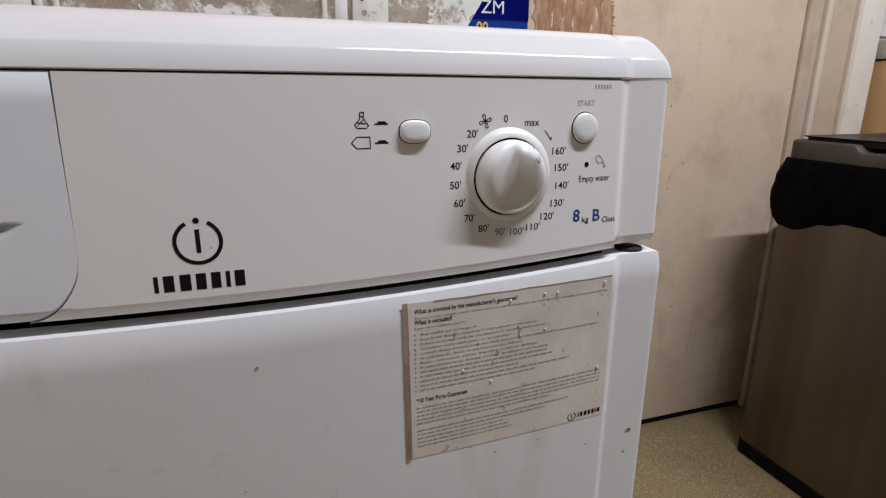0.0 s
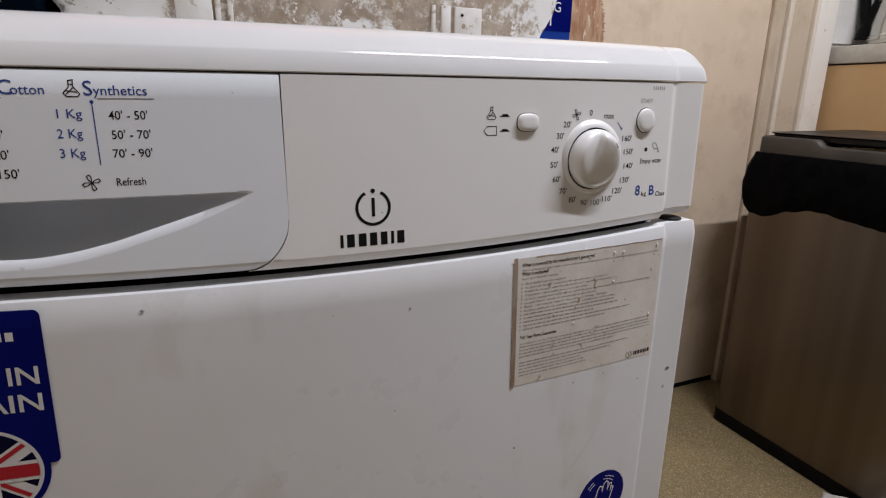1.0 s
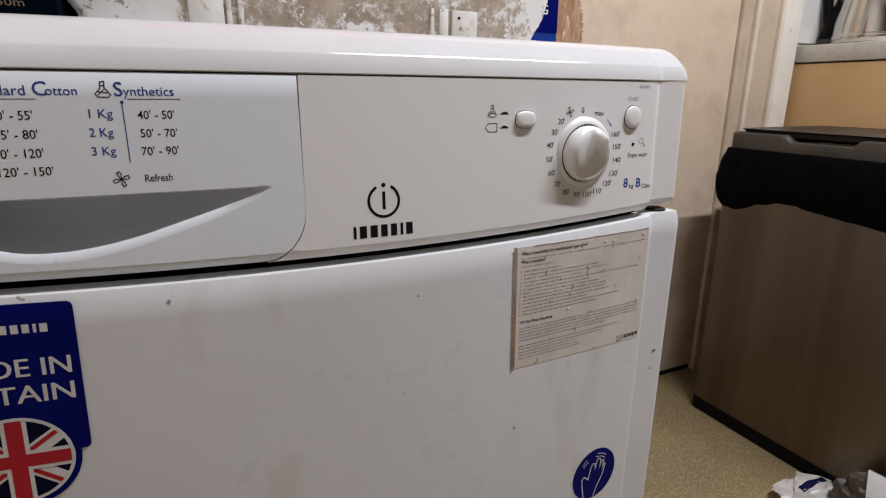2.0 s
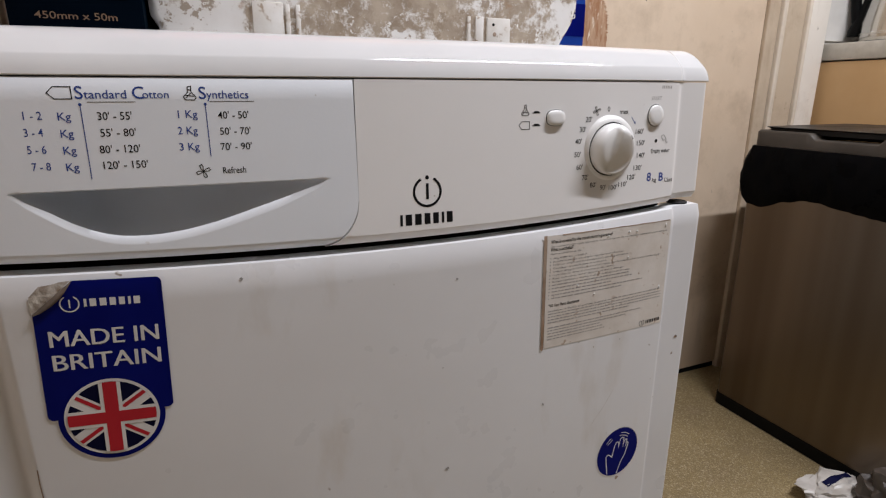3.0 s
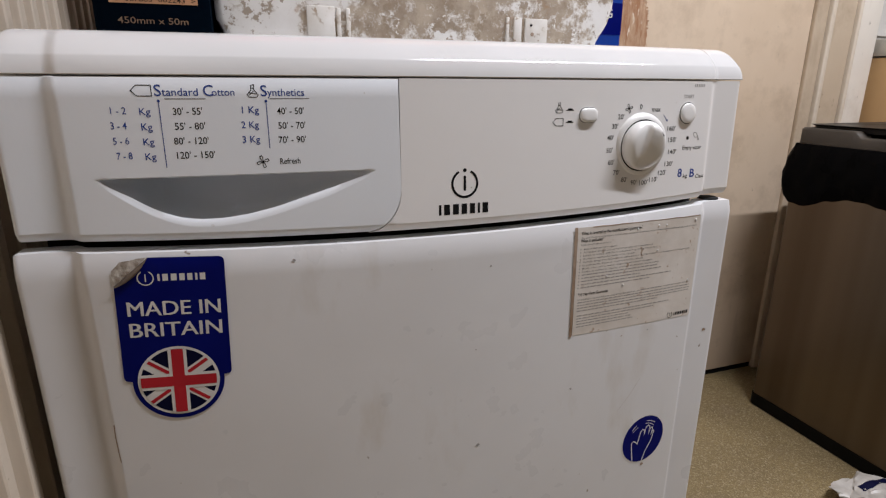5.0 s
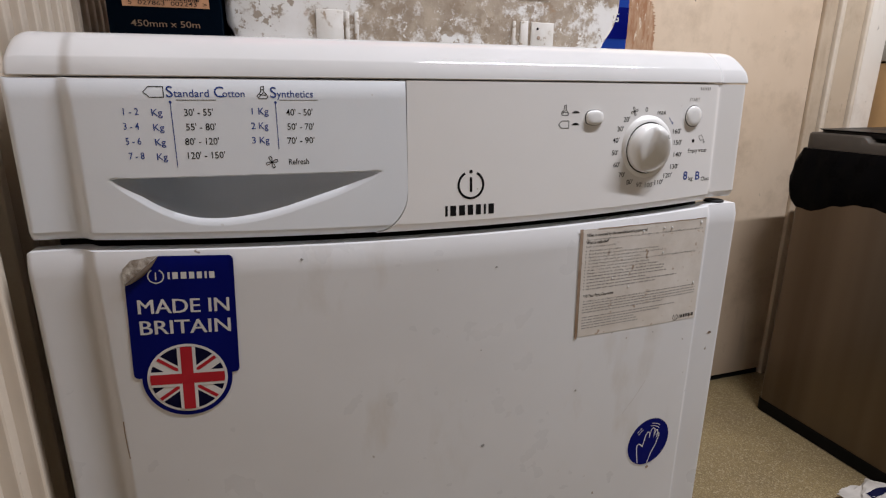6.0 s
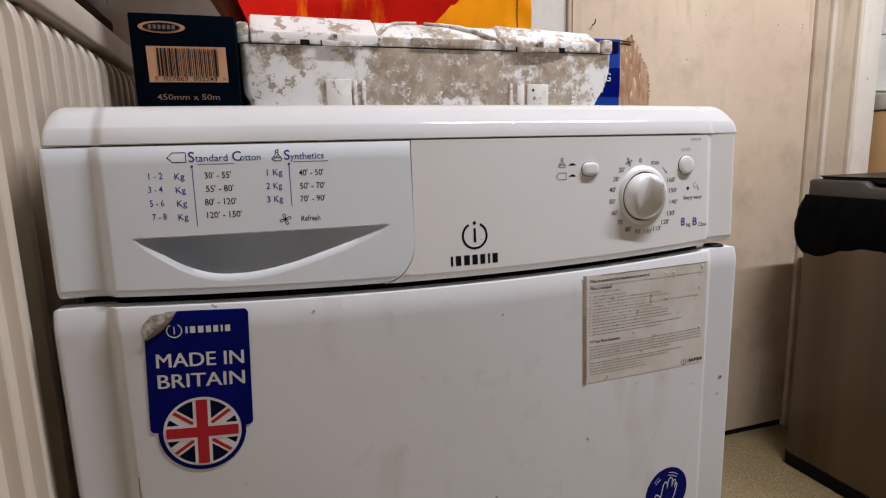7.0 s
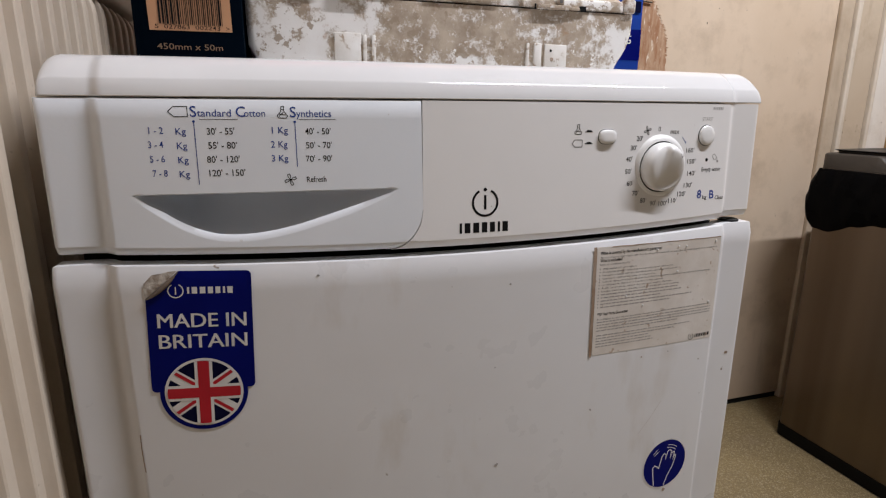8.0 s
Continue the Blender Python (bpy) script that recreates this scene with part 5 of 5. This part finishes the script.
# rim with a finger hollow, and the lid
bm, cols = bmesh.new(), []
rr = rounded_ring(X0 - 0.003, X1 + 0.003, Y0 - 0.003, Y1 + 0.003, 0.026)
dense = []
for a, b in zip(rr, rr[1:] + rr[:1]):
    n = max(1, int(math.dist(a, b) / 0.006))
    dense += [(a[0] + (b[0] - a[0]) * k / n, a[1] + (b[1] - a[1]) * k / n) for k in range(n)]
for x, y in dense:
    hollow = 0.0
    if x < X0 + 0.01:
        t = min(1.0, max(0.0, (0.078 - abs(y - 0.340)) / 0.018))
        hollow = 0.013 * t * t * (3 - 2 * t)
    inx, iny = (0.035 if x < cx else -0.035), (0.035 if y < cy else -0.035)
    near = x < X0 + 0.01
    far_y = min(max(y, Y0 + 0.03), Y1 - 0.03)
    far_x = min(max(x, X0 + 0.03), X1 - 0.03)
    top = 0.727 - hollow
    col = [bm.verts.new((x, y, 0.6915)), bm.verts.new((x, y, top - 0.004)), bm.verts.new((x + (far_x - x) * 0.1, y + (far_y - y) * 0.1, top)), bm.verts.new((far_x, far_y, top))]
    cols.append(col)
for c, d in zip(cols, cols[1:] + cols[:1]):
    for k in range(3):
        bm.faces.new((c[k], d[k], d[k + 1], c[k + 1]))
part("rim", bm, LID_GREY, bin_, "grey plastic rim with a finger hollow", 50)
part("lid", prism(rounded_ring(X0 + 0.020, X1 - 0.008, Y0 + 0.012, Y1 - 0.012, 0.022), [(0.722, 0.0), (0.731, 0.0), (0.735, -0.006)]), LID_BLACK, bin_, "flat black lid")

# ---- worktop unit and kettle ----
unit = thing("base_unit", (1.8, 0.1, 0), "kitchen base unit with plain tan laminate front", "cabinet")
part("carcass", boxed(1.532, RIGHT - 0.001, -0.70, 0.7035, 0.10, 0.896), TAN_BOARD, unit)
part("end_front", boxed(1.4775, 1.5315, -0.70, 0.7035, 0.12, 0.893, 0.0015), TAN_BOARD, unit, "plain tan laminate front")
part("kick_board", boxed(1.56, 1.575, -0.70, 0.684, 0.0, 0.0995), BLACK_PLASTIC, unit)
wt = thing("worktop", (1.8, 0.1, 0.9), "grey laminate worktop with a worn square edge", "worktop")
part("slab", boxed(1.474, RIGHT - 0.0005, -0.72, 0.7035, 0.897, 0.941, 0.002), WORKTOP_GREY, wt)
ket = thing("kettle", (1.606, 0.584, 0.941), "polished stainless steel kettle with black handle and base", "kettle")
KC = (1.606, 0.584, 0.9415)
part("base", lathe([(0.090, 0.0), (0.091, 0.002), (0.091, 0.0035), (0.088, 0.004)], KC, "z", 48), BLACK_PLASTIC, ket)
part("body", lathe([(0.090, 0.0042), (0.093, 0.010), (0.093, 0.020), (0.091, 0.055), (0.083, 0.115), (0.072, 0.165), (0.060, 0.190), (0.030, 0.200), (0.004, 0.202)], KC, "z", 64), KETTLE_STEEL, ket, "polished steel body", 50)
part("seam_band", lathe([(0.0932, 0.0205), (0.0942, 0.022), (0.0942, 0.0245), (0.0932, 0.026)], KC, "z", 64), KETTLE_STEEL, ket)
part("handle", tube([(KC[0] - 0.463 * a, KC[1] + 0.886 * a, KC[2] + h) for a, h in ((0.096, 0.046), (0.101, 0.060), (0.106, 0.085), (0.111, 0.120), (0.112, 0.155), (0.104, 0.185), (0.080, 0.205), (0.045, 0.208), (0.030, 0.202))], 0.0125, 16), BLACK_PLASTIC, ket, "black plastic handle")
part("handle_base", tube([(KC[0] - 0.463 * a, KC[1] + 0.886 * a, KC[2] + h) for a, h in ((0.100, 0.020), (0.100, 0.028), (0.096, 0.042), (0.088, 0.062), (0.080, 0.090), (0.072, 0.115))], 0.019, 16), BLACK_PLASTIC, ket)

# ---- litter on the floor beside the bin ----
from mathutils.bvhtree import BVHTree


def crumple(name, cx, cy, rx, ry, h, seed, mat, label, category, strip=None):
    t = thing(name, (cx, cy, 0), label, category)
    bm = bmesh.new()
    bmesh.ops.create_icosphere(bm, subdivisions=4, radius=1.0)
    for v in bm.verts:
        p = v.co.copy()
        f = 1 + 0.30 * noise.noise(p * 1.7 + Vector((seed, 0, 0))) - 0.45 * abs(noise.noise(p * 2.6 + Vector((0, seed, 0)))) + 0.12 * noise.noise(p * 6 + Vector((0, 0, seed)))
        z = max(0.0, (p.z * f * 0.6 + 0.42)) * h
        v.co = Vector((cx + p.x * rx * f, cy + p.y * ry * f, z + 0.0005))
    if strip:
        tree, band, rows = BVHTree.FromBMesh(bm), bmesh.new(), []
        (ax, ay), (bx, by), wide = strip
        side = Vector((ay - by, bx - ax)).normalized() * wide / 2
        for k in range(13):
            px, py = ax + (bx - ax) * k / 12, ay + (by - ay) * k / 12
            row = []
            for s in (-1, 0, 1):
                qx, qy = px + side.x * s, py + side.y * s
                hit = tree.ray_cast(Vector((qx, qy, 1)), Vector((0, 0, -1)))[0]
                row.append(band.verts.new((qx, qy, (hit.z if hit else 0.0) + 0.0012)))
            rows.append(row)
        for a, b in zip(rows, rows[1:]):
            for k in range(2):
                band.faces.new((a[k], a[k + 1], b[k + 1], b[k]))
        part("blue_label", band, FLAG_NAVY, t, "narrow dark blue label strip", 60)
    part("wrap", bm, mat, t, "", 25)
    return t


crumple("white_wrapper", 0.982, 0.176, 0.085, 0.055, 0.044, 3.0, WRAP, "crumpled white plastic wrapper with a blue label strip on the floor", "litter", ((0.956, 0.182), (1.030, 0.180), 0.013))
crumple("brown_wrapper", 1.010, 0.070, 0.062, 0.080, 0.128, 9.0, BROWN_WRAP, "crumpled dark brown wrapper on the floor", "litter")


# printed paper scrap leaning on the wrapper, one corner folded over
scrap = thing("paper_scrap", (0.945, 0.03, 0), "folded white paper scrap leaning on a brown wrapper", "paper")


def scrap_point(u, w, lift=0.0):
    low = Vector((0.925 + 0.035 * u, 0.046 - 0.085 * u, 0.001))
    top = Vector((0.955 + 0.030 * u, 0.079 - 0.080 * u, 0.160 - 0.014 * u))
    p = low.lerp(top, w)
    p.x += -0.006 * math.sin(math.pi * w) * (0.4 + u) + 0.004 * noise.noise((u * 3, w * 3, 4.0)) - lift
    p.y -= lift * 0.4
    return p


bm = bmesh.new()
grid = [[bm.verts.new(scrap_point(i / 10, k / 10)) for k in range(11)] for i in range(11)]
for a, b in zip(grid, grid[1:]):
    for k in range(10):
        bm.faces.new((a[k], b[k], b[k + 1], a[k + 1]))
out = bmesh.ops.extrude_face_region(bm, geom=list(bm.faces))
for v in (g for g in out["geom"] if isinstance(g, bmesh.types.BMVert)):
    v.co.x += 0.0006
part("sheet", bm, WRAP, scrap, "", 50)
bm = bmesh.new()
rows = []
for i in range(9):
    u = i / 8
    rows.append([bm.verts.new(scrap_point(u, 1.0 - (1.0 - u) * 0.55 * k / 4, 0.0022 * math.sin(math.pi * min(1.0, 0.15 + k / 4)) + 0.0010)) for k in range(5)])
for a, b in zip(rows, rows[1:]):
    for k in range(4):
        bm.faces.new((a[k], b[k], b[k + 1], a[k + 1]))
bmesh.ops.remove_doubles(bm, verts=bm.verts, dist=1e-6)
part("folded_corner", bm, FLAG_WHITE, scrap, "clean white folded corner", 50)
